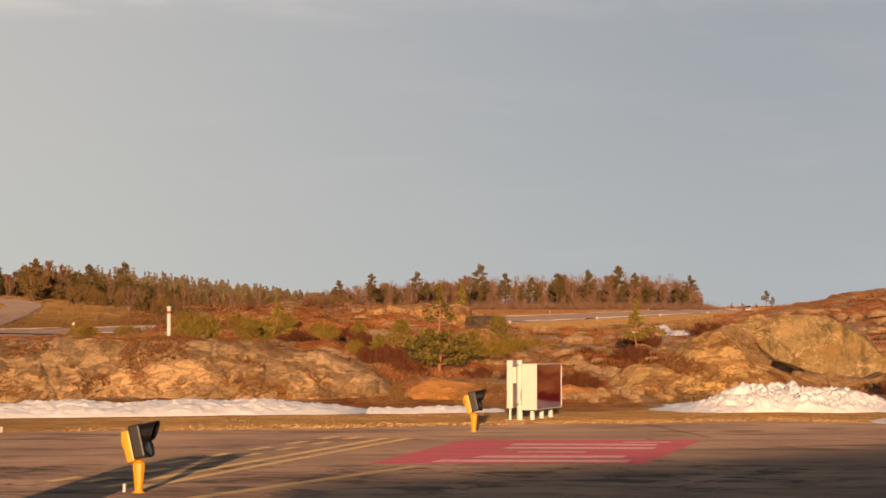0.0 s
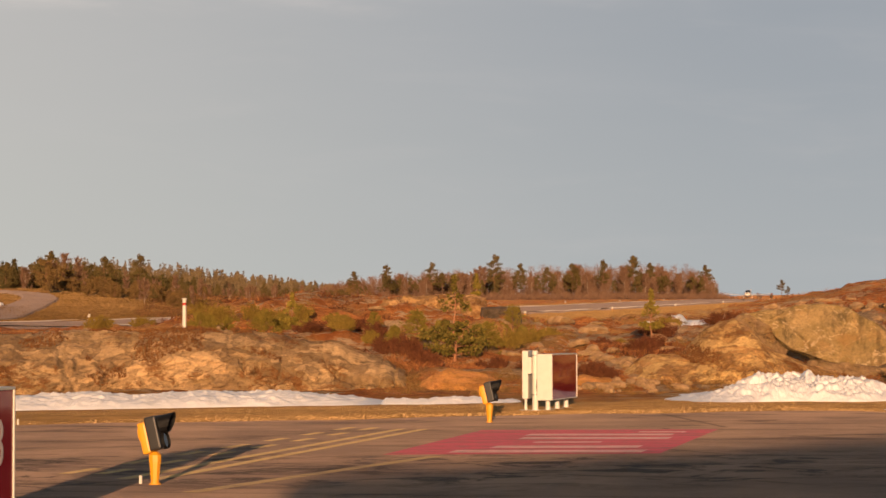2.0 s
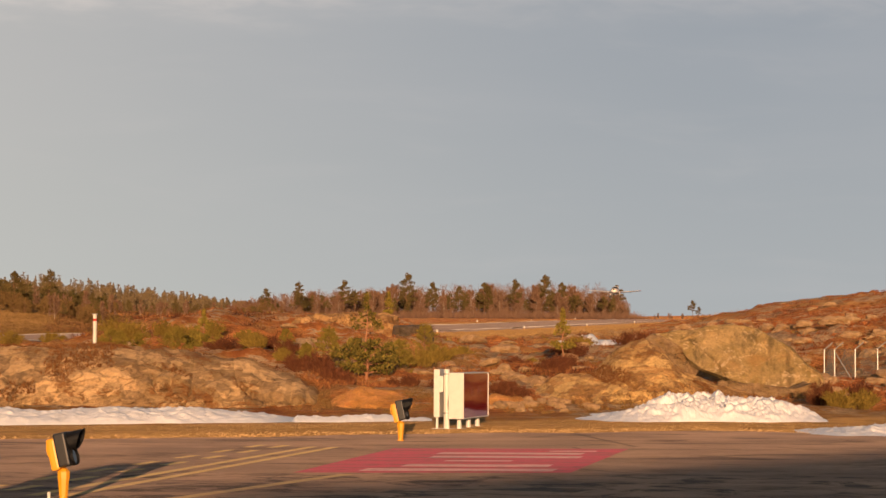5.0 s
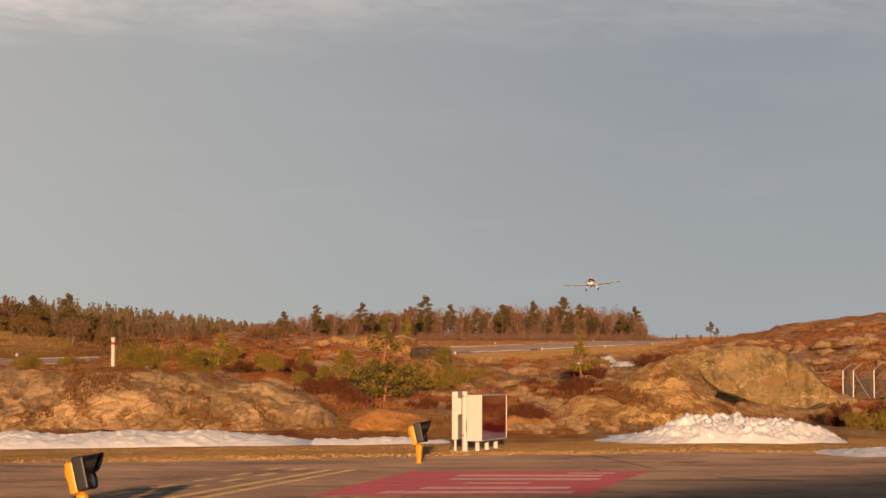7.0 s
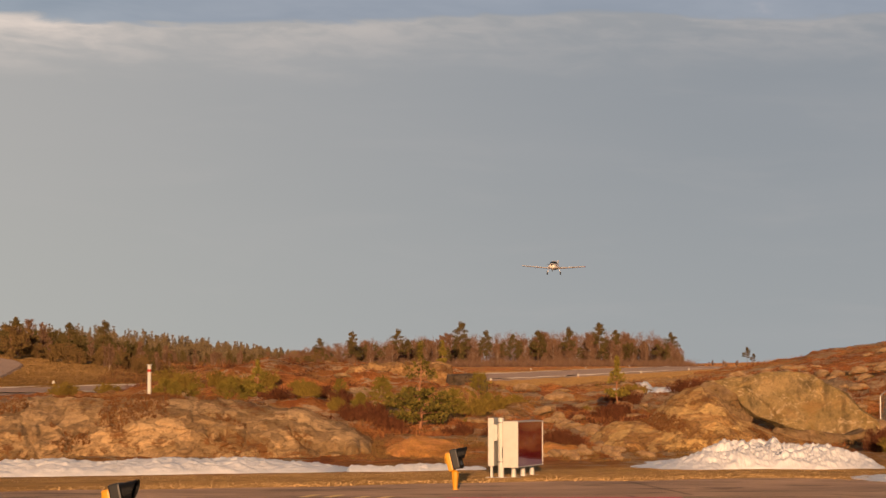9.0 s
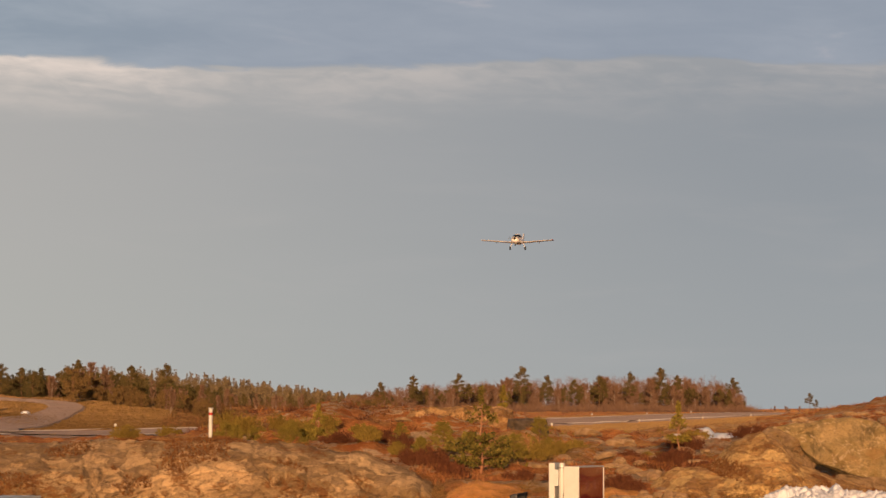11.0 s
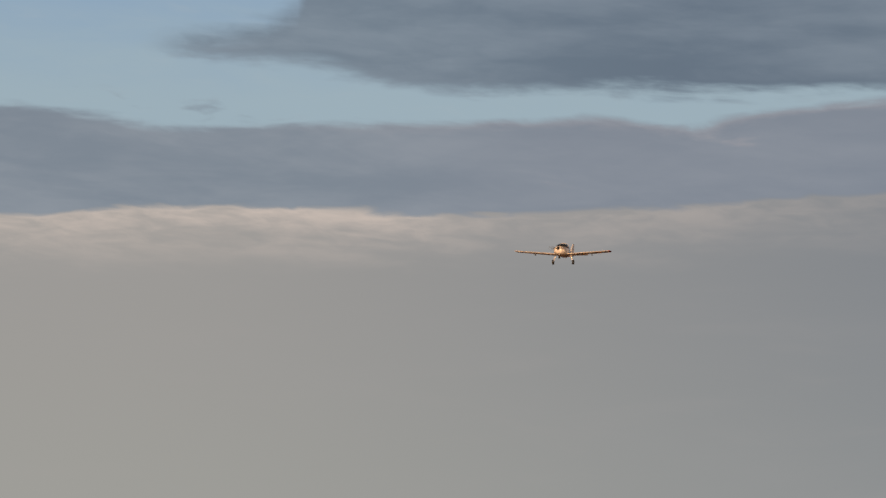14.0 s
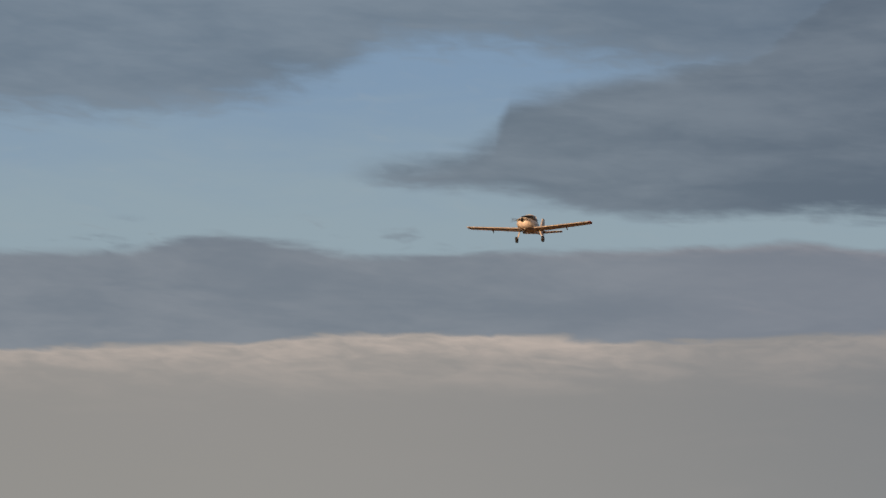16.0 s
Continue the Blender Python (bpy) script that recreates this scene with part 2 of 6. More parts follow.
    if runs:
        wet = g.noise(g.scaled(p, 1.0, 1.0, 0.16), 2.0, 6, 0.65, 0.3)
        c = g.mix(g.math("MULTIPLY", g.step(wet, 0.50, 0.64), runs), c, tuple(0.9 * x for x in dark))
        vein = g.math("ABSOLUTE", g.math("SUBTRACT", g.noise(g.scaled(p, 0.8, 0.8, 1.1), 1.3, 4, 0.55, 0.8), 0.5))
        c = g.mix(g.math("MULTIPLY", g.math("MULTIPLY", g.math("SUBTRACT", 1.0, g.step(vein, 0.004, 0.02)), g.step(spot, 0.42, 0.6)), 0.5), c, (0.60, 0.47, 0.31))
        foot = g.noise(g.scaled(p, 0.5, 0.5, 0.9), 1.2, 5, 0.6, 0.3)
        c = g.mix(g.math("MULTIPLY", g.step(foot, 0.52, 0.66), 0.4), c, (0.34, 0.19, 0.075))
        c = g.mix(g.math("MULTIPLY", g.step(g.noise(g.scaled(p, 1.4, 1.4, 0.8), 1.7, 6, 0.7, 1.0), 0.60, 0.66), 0.5), c, tuple(min(0.7, 1.5 * x) for x in light))
    g.put(c, g.b.inputs["Base Color"])
    g.b.inputs["Roughness"].default_value = 0.9
    g.b.inputs["Specular IOR Level"].default_value = 0.2
    g.b.inputs["Diffuse Roughness"].default_value = 0.8
    h = g.math("SUBTRACT", g.math("ADD", g.math("ADD", g.math("MULTIPLY", band, 0.6), g.math("MULTIPLY", spot, 0.5)), g.math("MULTIPLY", fine, 0.22)), g.math("MULTIPLY", crack, 0.15))
    g.put(g.bump(h, 1.0, 0.10), g.b.inputs["Normal"])
    return m


def snowy(name):
    m, g = material(name)
    n = g.noise(g.w, 3.0, 6, 0.6)
    f = g.noise(g.w, 22, 4, 0.6)
    c = g.mix(g.math("MULTIPLY", g.step(n, 0.5, 0.75), 0.35), (0.93, 0.92, 0.95), (0.76, 0.71, 0.66))
    c = g.mix(g.math("MULTIPLY", g.step(f, 0.62, 0.8), 0.3), c, (0.38, 0.33, 0.27))
    g.put(c, g.b.inputs["Base Color"])
    g.b.inputs["Roughness"].default_value = 0.65
    g.put(g.bump(g.math("ADD", n, g.math("MULTIPLY", f, 0.4)), 0.4, 0.04), g.b.inputs["Normal"])
    return m


def ground_material():
    m, g = material("moor")
    a = g.add("ShaderNodeAttribute", attribute_name="rock").outputs["Fac"]
    gr = g.add("ShaderNodeAttribute", attribute_name="grass").outputs["Fac"]
    w = g.w
    big = g.noise(w, 0.2, 6, 0.65)
    mid = g.noise(w, 1.1, 8, 0.7, 0.4)
    fine = g.noise(w, 6, 7, 0.75)
    heath = g.mix(g.step(mid, 0.40, 0.60), (0.40, 0.135, 0.042), (0.72, 0.30, 0.092))
    heath = g.mix(g.step(big, 0.43, 0.62), heath, (0.50, 0.29, 0.11))
    heath = g.mix(g.math("MULTIPLY", g.step(fine, 0.48, 0.66), 0.6), heath, (0.11, 0.042, 0.018))
    stone = g.mix(g.step(mid, 0.36, 0.62), (0.36, 0.23, 0.13), (0.62, 0.44, 0.27))
    stone = g.mix(g.math("MULTIPLY", g.step(fine, 0.48, 0.66), 0.75), stone, (0.07, 0.05, 0.035))
    c = g.mix(g.step(g.math("ADD", a, g.math("MULTIPLY", g.math("SUBTRACT", mid, 0.5), 2.4)), 0.44, 0.56), heath, stone)
    straw = g.mix(g.step(mid, 0.35, 0.65), (0.24, 0.14, 0.045), (0.38, 0.225, 0.08))
    straw = g.mix(g.math("MULTIPLY", g.step(fine, 0.5, 0.75), 0.4), straw, (0.15, 0.09, 0.032))
    c = g.mix(gr, c, straw)
    g.put(c, g.b.inputs["Base Color"])
    g.b.inputs["Roughness"].default_value = 0.95
    g.b.inputs["Specular IOR Level"].default_value = 0.1
    g.b.inputs["Diffuse Roughness"].default_value = 1.0
    calm = g.math("SUBTRACT", 1.0, g.math("MULTIPLY", gr, 0.85))
    g.put(g.bump(g.math("MULTIPLY", g.math("ADD", mid, g.math("MULTIPLY", fine, 0.6)), calm), 1.0, 0.4), g.b.inputs["Normal"])
    return m


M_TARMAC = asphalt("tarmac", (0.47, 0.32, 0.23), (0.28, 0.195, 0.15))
M_RUNWAY = asphalt("runway_tarmac", (0.25, 0.185, 0.16), (0.185, 0.14, 0.125), False)
M_MOOR = ground_material()
M_ROCK = rocky("gneiss", (0.46, 0.312, 0.165), (0.34, 0.215, 0.112), (0.07, 0.042, 0.024), 0.85, 1.0, 0.8, 0.0, 1.1, 0.25)
M_SLAB = rocky("mossy_gneiss", (0.36, 0.25, 0.12), (0.24, 0.172, 0.08), (0.07, 0.052, 0.028), 0.25, 0.9, 0.3, 0.62)
M_OCHRE = rocky("ochre_gneiss", (0.44, 0.275, 0.12), (0.30, 0.17, 0.075), (0.05, 0.032, 0.02), 0.5, 1.1, 0.8, 0.0, 0.9, -0.8)
M_BANK = rocky("split_ochre_gneiss", (0.60, 0.36, 0.15), (0.46, 0.235, 0.085), (0.06, 0.034, 0.018), 0.7, 1.2, 0.8, 0.0, 1.5, -0.8)
M_EARTH = rocky("rusty_earth", (0.66, 0.32, 0.10), (0.50, 0.21, 0.065), (0.13, 0.05, 0.02), 0.4, 1.6, 0.2)
M_BOULDER = rocky("boulder_stone", (0.40, 0.27, 0.155), (0.26, 0.16, 0.088), (0.06, 0.04, 0.026), 0.65, 1.5, 0.15)
M_DARKROCK = rocky("dark_gneiss", (0.12, 0.09, 0.07), (0.08, 0.06, 0.045), (0.03, 0.022, 0.016), 0.2, 1.2)
M_BANKROCK = rocky("brown_gneiss", (0.30, 0.20, 0.11), (0.19, 0.12, 0.065), (0.04, 0.026, 0.018), 0.5, 1.2)
M_KNOLL = rocky("heathery_gneiss", (0.42, 0.26, 0.12), (0.32, 0.18, 0.078), (0.06, 0.035, 0.02), 0.7, 0.9, 0.5, 0.0, 0.8, -0.5)
M_SNOW = snowy("old_snow")
M_WHITE = plain("white_paint", (0.62, 0.60, 0.55), 0.45, dirt=0.25)
M_YELLOW = plain("yellow_paint", (0.72, 0.33, 0.015), 0.45, dirt=0.2)
M_BLACK = plain("black_plastic", (0.014, 0.014, 0.016), 0.5, dirt=0.3, dirty=(0.04, 0.036, 0.034))
M_LENS = plain("smoked_lens", (0.03, 0.026, 0.022), 0.15, bump=0)
M_RED = plain("red_sign_face", (0.22, 0.009, 0.016), 0.06, dirt=0.1, bump=0.0)
M_REDPOST = plain("red_band", (0.45, 0.03, 0.02), 0.5)
M_GREY = plain("galvanised_steel", (0.32, 0.31, 0.30), 0.45, 0.6)
M_LEGEND = plain("legend_film", (0.60, 0.52, 0.50), 0.4, dirt=0.05, bump=0)
M_FAINT = plain("faint_legend", (0.22, 0.03, 0.035), 0.15, dirt=0.1, bump=0)
M_STEEL = plain("dark_steel", (0.06, 0.055, 0.05), 0.5)


def worn_paint(name, col, wear=0.5):
    m, g = material(name)
    n = g.noise(g.w, 5, 6, 0.7)
    lane = g.noise(g.scaled(g.w, 0.3, 3.0, 1), 1.4, 6, 0.7)
    f = g.noise(g.w, 45, 3, 0.7)
    gone = g.math("MULTIPLY", g.step(g.math("ADD", g.math("MULTIPLY", n, 0.4), g.math("MULTIPLY", lane, 0.6)), 0.44, 0.64), wear)
    g.put(g.mix(gone, col, (0.20, 0.155, 0.125)), g.b.inputs["Base Color"])
    g.b.inputs["Roughness"].default_value = 0.85
    g.b.inputs["Diffuse Roughness"].default_value = 1.0
    g.put(g.bump(f, 1.0, 0.03), g.b.inputs["Normal"])
    return m


M_ROADYELLOW = worn_paint("yellow_road_paint", (0.80, 0.58, 0.25), 0.4)
M_ROADFADED = worn_paint("faded_yellow_paint", (0.60, 0.43, 0.20), 0.85)
M_ROADRED = worn_paint("red_road_paint", (0.70, 0.12, 0.18), 0.75)
M_ROADWHITE = worn_paint("white_road_paint", (0.85, 0.52, 0.52), 0.6)
M_SHOULDER = worn_paint("edge_paint", (0.55, 0.50, 0.46), 0.4)
M_NEEDLE_YOUNG = leafy("young_pine_needles", (0.13, 0.11, 0.02), (0.36, 0.26, 0.05))
M_NEEDLE = leafy("pine_needles", (0.085, 0.07, 0.025), (0.19, 0.135, 0.05))
# paler than the near needles: distance haze is painted into this colour
M_HAZEDWOOD = leafy("hazed_far_needles", (0.145, 0.112, 0.064), (0.245, 0.178, 0.10))
M_BROADPINE = leafy("bushy_pine_needles", (0.13, 0.085, 0.032), (0.30, 0.185, 0.07))
M_SPRUCE = leafy("spruce_needles", (0.055, 0.052, 0.02), (0.14, 0.105, 0.036))
M_TWIG = leafy("bare_twigs", (0.17, 0.097, 0.062), (0.30, 0.18, 0.115))
M_VERGE = leafy("verge_straw", (0.62, 0.40, 0.18), (0.82, 0.55, 0.26))
M_BUSH = leafy("dark_heather", (0.19, 0.062, 0.026), (0.48, 0.215, 0.075))
M_GROWTH = leafy("rock_heather_stems", (0.13, 0.05, 0.02), (0.36, 0.17, 0.06))
M_DARKHEATH = leafy("dark_red_heather", (0.075, 0.028, 0.016), (0.22, 0.08, 0.034))
M_JUNIPER = leafy("juniper_needles", (0.12, 0.09, 0.02), (0.38, 0.25, 0.05))
M_HILL = leafy("hill_heather_stems", (0.17, 0.05, 0.02), (0.44, 0.165, 0.055))
M_MOUND = leafy("mound_grass_blades", (0.10, 0.06, 0.022), (0.25, 0.145, 0.05))
M_DUSK = leafy("brown_scrub", (0.10, 0.055, 0.026), (0.28, 0.14, 0.055))
M_RUNGRASS = leafy("bleached_grass", (0.32, 0.19, 0.07), (0.52, 0.33, 0.135))
M_STRAW = leafy("dry_grass", (0.20, 0.11, 0.038), (0.37, 0.215, 0.072))
M_LONEPINE = leafy("lone_pine_needles", (0.06, 0.06, 0.014), (0.26, 0.19, 0.04))
M_REDBARK = plain("reddish_bark", (0.34, 0.16, 0.08), 0.9, dirt=0.5, scale=12, bump=0.6)
M_BARK = plain("bark", (0.20, 0.105, 0.05), 0.9, dirt=0.6, scale=9, bump=0.8)
M_PALEBARK = plain("pale_bark", (0.36, 0.28, 0.21), 0.9, dirt=0.6, scale=9, bump=0.6)


# ================= mesh helpers =================
def mesh_from(name, verts, faces, mat, smooth=False):
    me = bpy.data.meshes.new(name)
    me.from_pydata([tuple(v) for v in verts], [], [tuple(f) for f in faces])
    me.materials.append(mat)
    if smooth:
        me.polygons.foreach_set("use_smooth", [True] * len(me.polygons))
    me.update()
    return me


def part(name, bm, mat, parent=None, label="", smooth=False):
    """Links a bmesh as one mesh object under a thing or a part."""
    me = bpy.data.meshes.new(name)
    bm.normal_update()
    bm.to_mesh(me)
    bm.free()
    me.materials.append(mat)
    if smooth:
        me.polygons.foreach_set("use_smooth", [True] * len(me.polygons))
    ob = new(name, me)
    ob.parent = parent
    return tagged(ob, label)


def empty(name, m, label, category, group=""):
    ob = new(name)
    ob.matrix_world = m
    return tagged(ob, label, category, group)


def box(bm, lo, hi, bevel=0.0, m=None):
    size = [h - l for l, h in zip(lo, hi)]
    mid = [(h + l) / 2 for l, h in zip(lo, hi)]
    r = bmesh.ops.create_cube(bm, size=1.0, matrix=(m or Matrix()) @ Matrix.Translation(mid) @ Matrix.Diagonal((*size, 1)))
    if bevel:
        es = list({e for v in r["verts"] for e in v.link_edges})
        bmesh.ops.bevel(bm, geom=es, offset=bevel, segments=2, affect="EDGES", profile=0.6)
    return bm


def tube(bm, a, b, r0, r1=None, n=10):
    a, b = Vector(a), Vector(b)
    r1 = r0 if r1 is None else r1
    d = b - a
    m = Matrix.Translation((a + b) / 2) @ d.to_track_quat("Z", "Y").to_matrix().to_4x4()
    bmesh.ops.create_cone(bm, cap_ends=True, segments=n, radius1=r0, radius2=r1, depth=d.length, matrix=m)
    return bm


def lattice(seed, n=64):
    return np.random.RandomState(seed).rand(n, n, n)


LAT = lattice(7)


def vnoise(x, y, z):
    """Smooth value noise in -1..1 on arrays."""
    x, y, z = np.broadcast_arrays(np.asarray(x, float), np.asarray(y, float), np.asarray(z, float))
    fl = [np.floor(c).astype(int) for c in (x, y, z)]
    fr = [c - f for c, f in zip((x, y, z), fl)]
    fr = [f * f * (3 - 2 * f) for f in fr]
    out = 0
    for i in (0, 1):
        for j in (0, 1):
            for k in (0, 1):
                w = (fr[0] if i else 1 - fr[0]) * (fr[1] if j else 1 - fr[1]) * (fr[2] if k else 1 - fr[2])
                out = out + w * LAT[(fl[0] + i) % 64, (fl[1] + j) % 64, (fl[2] + k) % 64]
    return out * 2 - 1


def fbm(x, y, z=0.0, octaves=4, gain=0.5):
    s, a, f = 0, 1.0, 1.0
    for o in range(octaves):
        s = s + a * vnoise(x * f + 13.7 * o, y * f + 5.1 * o, z * f + 9.3 * o)
        a, f = a * gain, f * 2.03
    return s


# ================= ground =================
def runway_x(y):
    return 72.7 - (505 - y) * 0.285


RUN_Y = (100, 150, 176, 240, 300, 400, 505, 600, 720, 3000)
RUN_Z = (1.5, 1.85, 2.3, 3.3, 4.45, 6.6, 8.7, 10.0, 10.8, 18.0)


def runway_z(y):
    return np.interp(y, RUN_Y, RUN_Z)


def bump2(x, y, cx, cy, rx, ry, h, p=2.0):
    return h * np.exp(-(np.abs((x - cx) / rx) ** p + np.abs((y - cy) / ry) ** p))


def smooth01(v, a, b):
    t = np.clip((v - a) / (b - a), 0, 1)
    return t * t * (3 - 2 * t)


BASE_D = (0, 46, 50, 56, 62, 72, 90, 130, 180, 260, 350, 505, 700, 1000, 1600, 3000)
BASE_Z = (-0.06, -0.05, 0.06, 0.22, 0.42, 0.92, 1.3, 1.65, 2.0, 3.0, 5.0, 8.6, 11.2, 15.5, 24.0, 42.0)


def height(x, y):
    d = np.hypot(x, y)
    z = np.interp(d, BASE_D, BASE_Z)
    u = x / np.maximum(y, 1.0)
    rough = smooth01(d, 47, 60) * (1 - 0.75 * smooth01(d, 260, 500)) * smooth01(y, 30, 50)
    rough = rough * (1 - 0.92 * np.exp(-(((x + 43) / 22) ** 4 + ((y - 250) / 75) ** 4)))
    # knolls
    z = z + bump2(x, y, 1.0, 104, 5.5, 14, 0.75, 2.6)
    z = z + bump2(x, y, -3.5, 92, 7, 14, 0.55)
    z = z + bump2(x, y, 0.55, 53.6, 1.3, 1.8, 0.32) + bump2(x, y, 2.9, 54.5, 0.9, 1.6, 0.2)
    z = z + bump2(x, y, 11, 72, 4.0, 8, 0.8)
    z = z + bump2(x, y, 14, 84, 4, 10, 0.8)
    z = z + bump2(x, y, 64, 235, 26, 62, 5.4) + bump2(x, y, 17.0, 72, 4.6, 16, -1.6) + bump2(x, y, 24, 104, 7, 28, -1.75) + bump2(x, y, 128, 230, 30, 70, 10)
    z = z + bump2(x, y, 34, 140, 13, 35, 1.6)
    z = z + bump2(x, y, -62, 320, 45, 62, 3.4)
    z = z + bump2(x, y, -55, 225, 9, 26, 2.4)
    z = z + bump2(x, y, -205, 1250, 95, 230, 10)
    z = z + bump2(x, y, -112, 1150, 75, 230, 5.0) + bump2(x, y, 230, 900, 120, 260, 3)
    z = z + rough * (0.27 * fbm(x * 0.36, y * 0.26, 1.0, 6, 0.58) + 0.35 * fbm(x * 0.09, y * 0.06, 4.0, 3))
    # level strip along the runway
    off = np.abs(x - runway_x(y)) * 0.962
    k = (1 - smooth01(off, 15, 40)) * smooth01(y, 110, 135)
    z = z * (1 - k) + (runway_z(y) - 0.12) * k
    z = z + bump2(x, y, -7.2, 102, 3.6, 13, 0.95, 3.0) + rough * 0.10 * fbm(x * 1.3, y * 0.8, 9.0, 4, 0.6)
    # level shelf that carries the fence
    k = np.exp(-(np.abs((x - 28.5) / 7.0) ** 4 + np.abs((y - 111.5) / 5.0) ** 4))
    z = z * (1 - k) + (0.02 + 0.03 * (x - 24)) * k
    # flat under the taxiway
    lean_ = np.minimum(0.45 * x, 3.0)
    k = smooth01(y, 38 + lean_ * (y > 0), 50 + lean_)
    rim = np.minimum(np.maximum(39.2 + 0.46 * x, 26), np.interp(x, (7.0, 9.5, 40), (42.7, 39.6, 37.5)))
    return z * k - 0.05 * (1 - k) + 0.08 * smooth01(y - rim, -0.3, 1.8)


def build_ground():
    fine = np.concatenate([np.arange(-16.5, 16.5, 0.07), np.arange(16.5, 30.1, 0.4)])
    az = np.radians(np.concatenate([np.arange(-180, -16.5, 6.0), fine, np.arange(36.0, 180, 6.0)]))
    d = np.concatenate([[2.0, 10, 20, 30], 36 * 1.0085 ** np.arange(0, 160), 36 * 1.0085 ** 160 * 1.017 ** np.arange(0, 186)])
    A, D = np.meshgrid(az, d)
    x, y = np.sin(A) * D, np.cos(A) * D
    z = height(x, y)
    n, m = A.shape
    idx = np.arange(n * m).reshape(n, m)
    nxt = np.roll(idx, -1, axis=1)
    quads = np.stack([idx[:-1], nxt[:-1], nxt[1:], idx[1:]], -1).reshape(-1, 4)
    centre = n * m
    verts = np.concatenate([np.stack([x, y, z], -1).reshape(-1, 3), [[0, 0, -0.06]]])
    faces = [tuple(q[::-1]) for q in quads] + [(centre, int(nxt[0, i]), int(idx[0, i])) for i in range(m)]
    me = mesh_from("ground", verts, faces, M_MOOR, True)
    xs, ys = verts[:, 0], verts[:, 1]
    off = np.abs(xs - runway_x(ys)) * 0.962
    far_side = xs < runway_x(ys)
    grass = (1 - smooth01(off, np.where(far_side, 12, 24), np.where(far_side, 22, 42))) * smooth01(ys, 130, 160)
    grass = np.maximum(grass, smooth01(np.minimum(48 + 0.45 * xs, 51.5) - ys, 0, 4))
    grass = np.maximum(grass, np.exp(-(((xs + 52) / 23) ** 2 + ((ys - 260) / 62) ** 2)) * 1.9)
    grass = grass * (1 - np.exp(-(((xs + 57) / 11) ** 2 + ((ys - 225) / 34) ** 2)) * 1.3)
    grass = np.clip(grass, 0, 1)
    rock = 0.36 + 0.42 * fbm(xs * 0.35, ys * 0.2, 2.0, 4) - 0.35 * smooth01(ys, 230, 330)
    for name, values in (("rock", rock), ("grass", grass)):
        at = me.attributes.new(name, "FLOAT", "POINT")
        at.data.foreach_set("value", np.asarray(values, np.float32))
    tagged(new("ground", me), "rusty heather moor with bare rock and dry grass", "ground", kind="structure")


build_ground()


def ground_z(x, y):
    return float(height(np.array([float(x)]), np.array([float(y)]))[0])


def strip(name, pts, widths, mat, lift, label, category, shoulder=True):
    """Paved strip along a line of points that lies on the ground."""
    if len(pts) < 20:
        k = np.linspace(0, len(pts) - 1, len(pts) * 8)
        curve = np.array([[np.interp(q, range(len(pts)), [c[a] for c in pts]) for a in (0, 1)] for q in k])
        for _ in range(14):
            curve[1:-1] = 0.5 * curve[1:-1] + 0.25 * (curve[2:] + curve[:-2])
        widths = [float(np.interp(q, range(len(widths)), widths)) for q in k] if isinstance(widths, list) else widths
        pts = [tuple(c) for c in curve]
    verts, faces = [], []
    for i, (x, y) in enumerate(pts):
        a, b = Vector(pts[max(0, i - 1)]), Vector(pts[min(len(pts) - 1, i + 1)])
        t = (b - a).normalized()
        nrm = Vector((t.y, -t.x))
        w = widths[i] if isinstance(widths, (list, tuple)) else widths
        for k in range(9):
            s = (-w - 0.7, -w, -0.67 * w, -0.33 * w, 0, 0.33 * w, 0.67 * w, w, w + 0.7)[k] if shoulder else (k / 4 - 1) * w
            px, py = x + nrm.x * s, y + nrm.y * s
            verts.append((px, py, ground_z(px, py) + (-0.2 if shoulder and k in (0, 8) else lift)))
        if i:
            for k in range(8):
                q = i * 9 + k
                faces.append((q - 9, q, q + 1, q - 8))
    me = mesh_from(name, verts, faces, mat)
    bm = bmesh.new()
    bm.from_mesh(me)
    bmesh.ops.recalc_face_normals(bm, faces=bm.faces)
    if sum(f.normal.z for f in bm.faces) < 0:
        bmesh.ops.reverse_faces(bm, faces=bm.faces)
    bm.to_mesh(me)
    bm.free()
    return tagged(new(name, me), label, category, kind="structure")


RUN = [(runway_x(y), y) for y in list(range(112, 300, 6)) + list(range(300, 760, 12))]
strip("runway", RUN, 9.5, M_RUNWAY, 0.12, "grey asphalt runway climbing over the moor", "runway")
strip("runway_edge_line", [(x + 9.0, y) for x, y in RUN], 0.45, M_SHOULDER, 0.18, "faded white edge line on the runway", "road marking", False)
strip("runway_edge_line", [(x - 9.0, y) for x, y in RUN], 0.45, M_SHOULDER, 0.18, "faded white edge line on the runway", "road marking", False)


def taxiway():
    bm = bmesh.new()
    nx, ny = 160, 40
    grid = []
    for j in range(ny + 1):
        row = []
        for i in range(nx + 1):
            x = -40 + 100 * i / nx
            edge = min(max(39.2 + 0.46 * x, 26), float(np.interp(x, (7.0, 9.5, 40), (42.7, 39.6, 37.5)))) + 0.25 * math.sin(x * 0.9) + 0.15 * math.sin(x * 2.3 + 1)
            y = -30 + (edge + 30) * (j / ny)
            row.append(bm.verts.new((x, y, 0.0)))
        grid.append(row)
    for j in range(ny):
        for i in range(nx):
            bm.faces.new((grid[j][i], grid[j][i + 1], grid[j + 1][i + 1], grid[j + 1][i]))
    ob = part("taxiway", bm, M_TARMAC)
    return tagged(ob, "worn brownish asphalt taxiway with dark tyre streaks", "road", kind="structure")


taxiway()


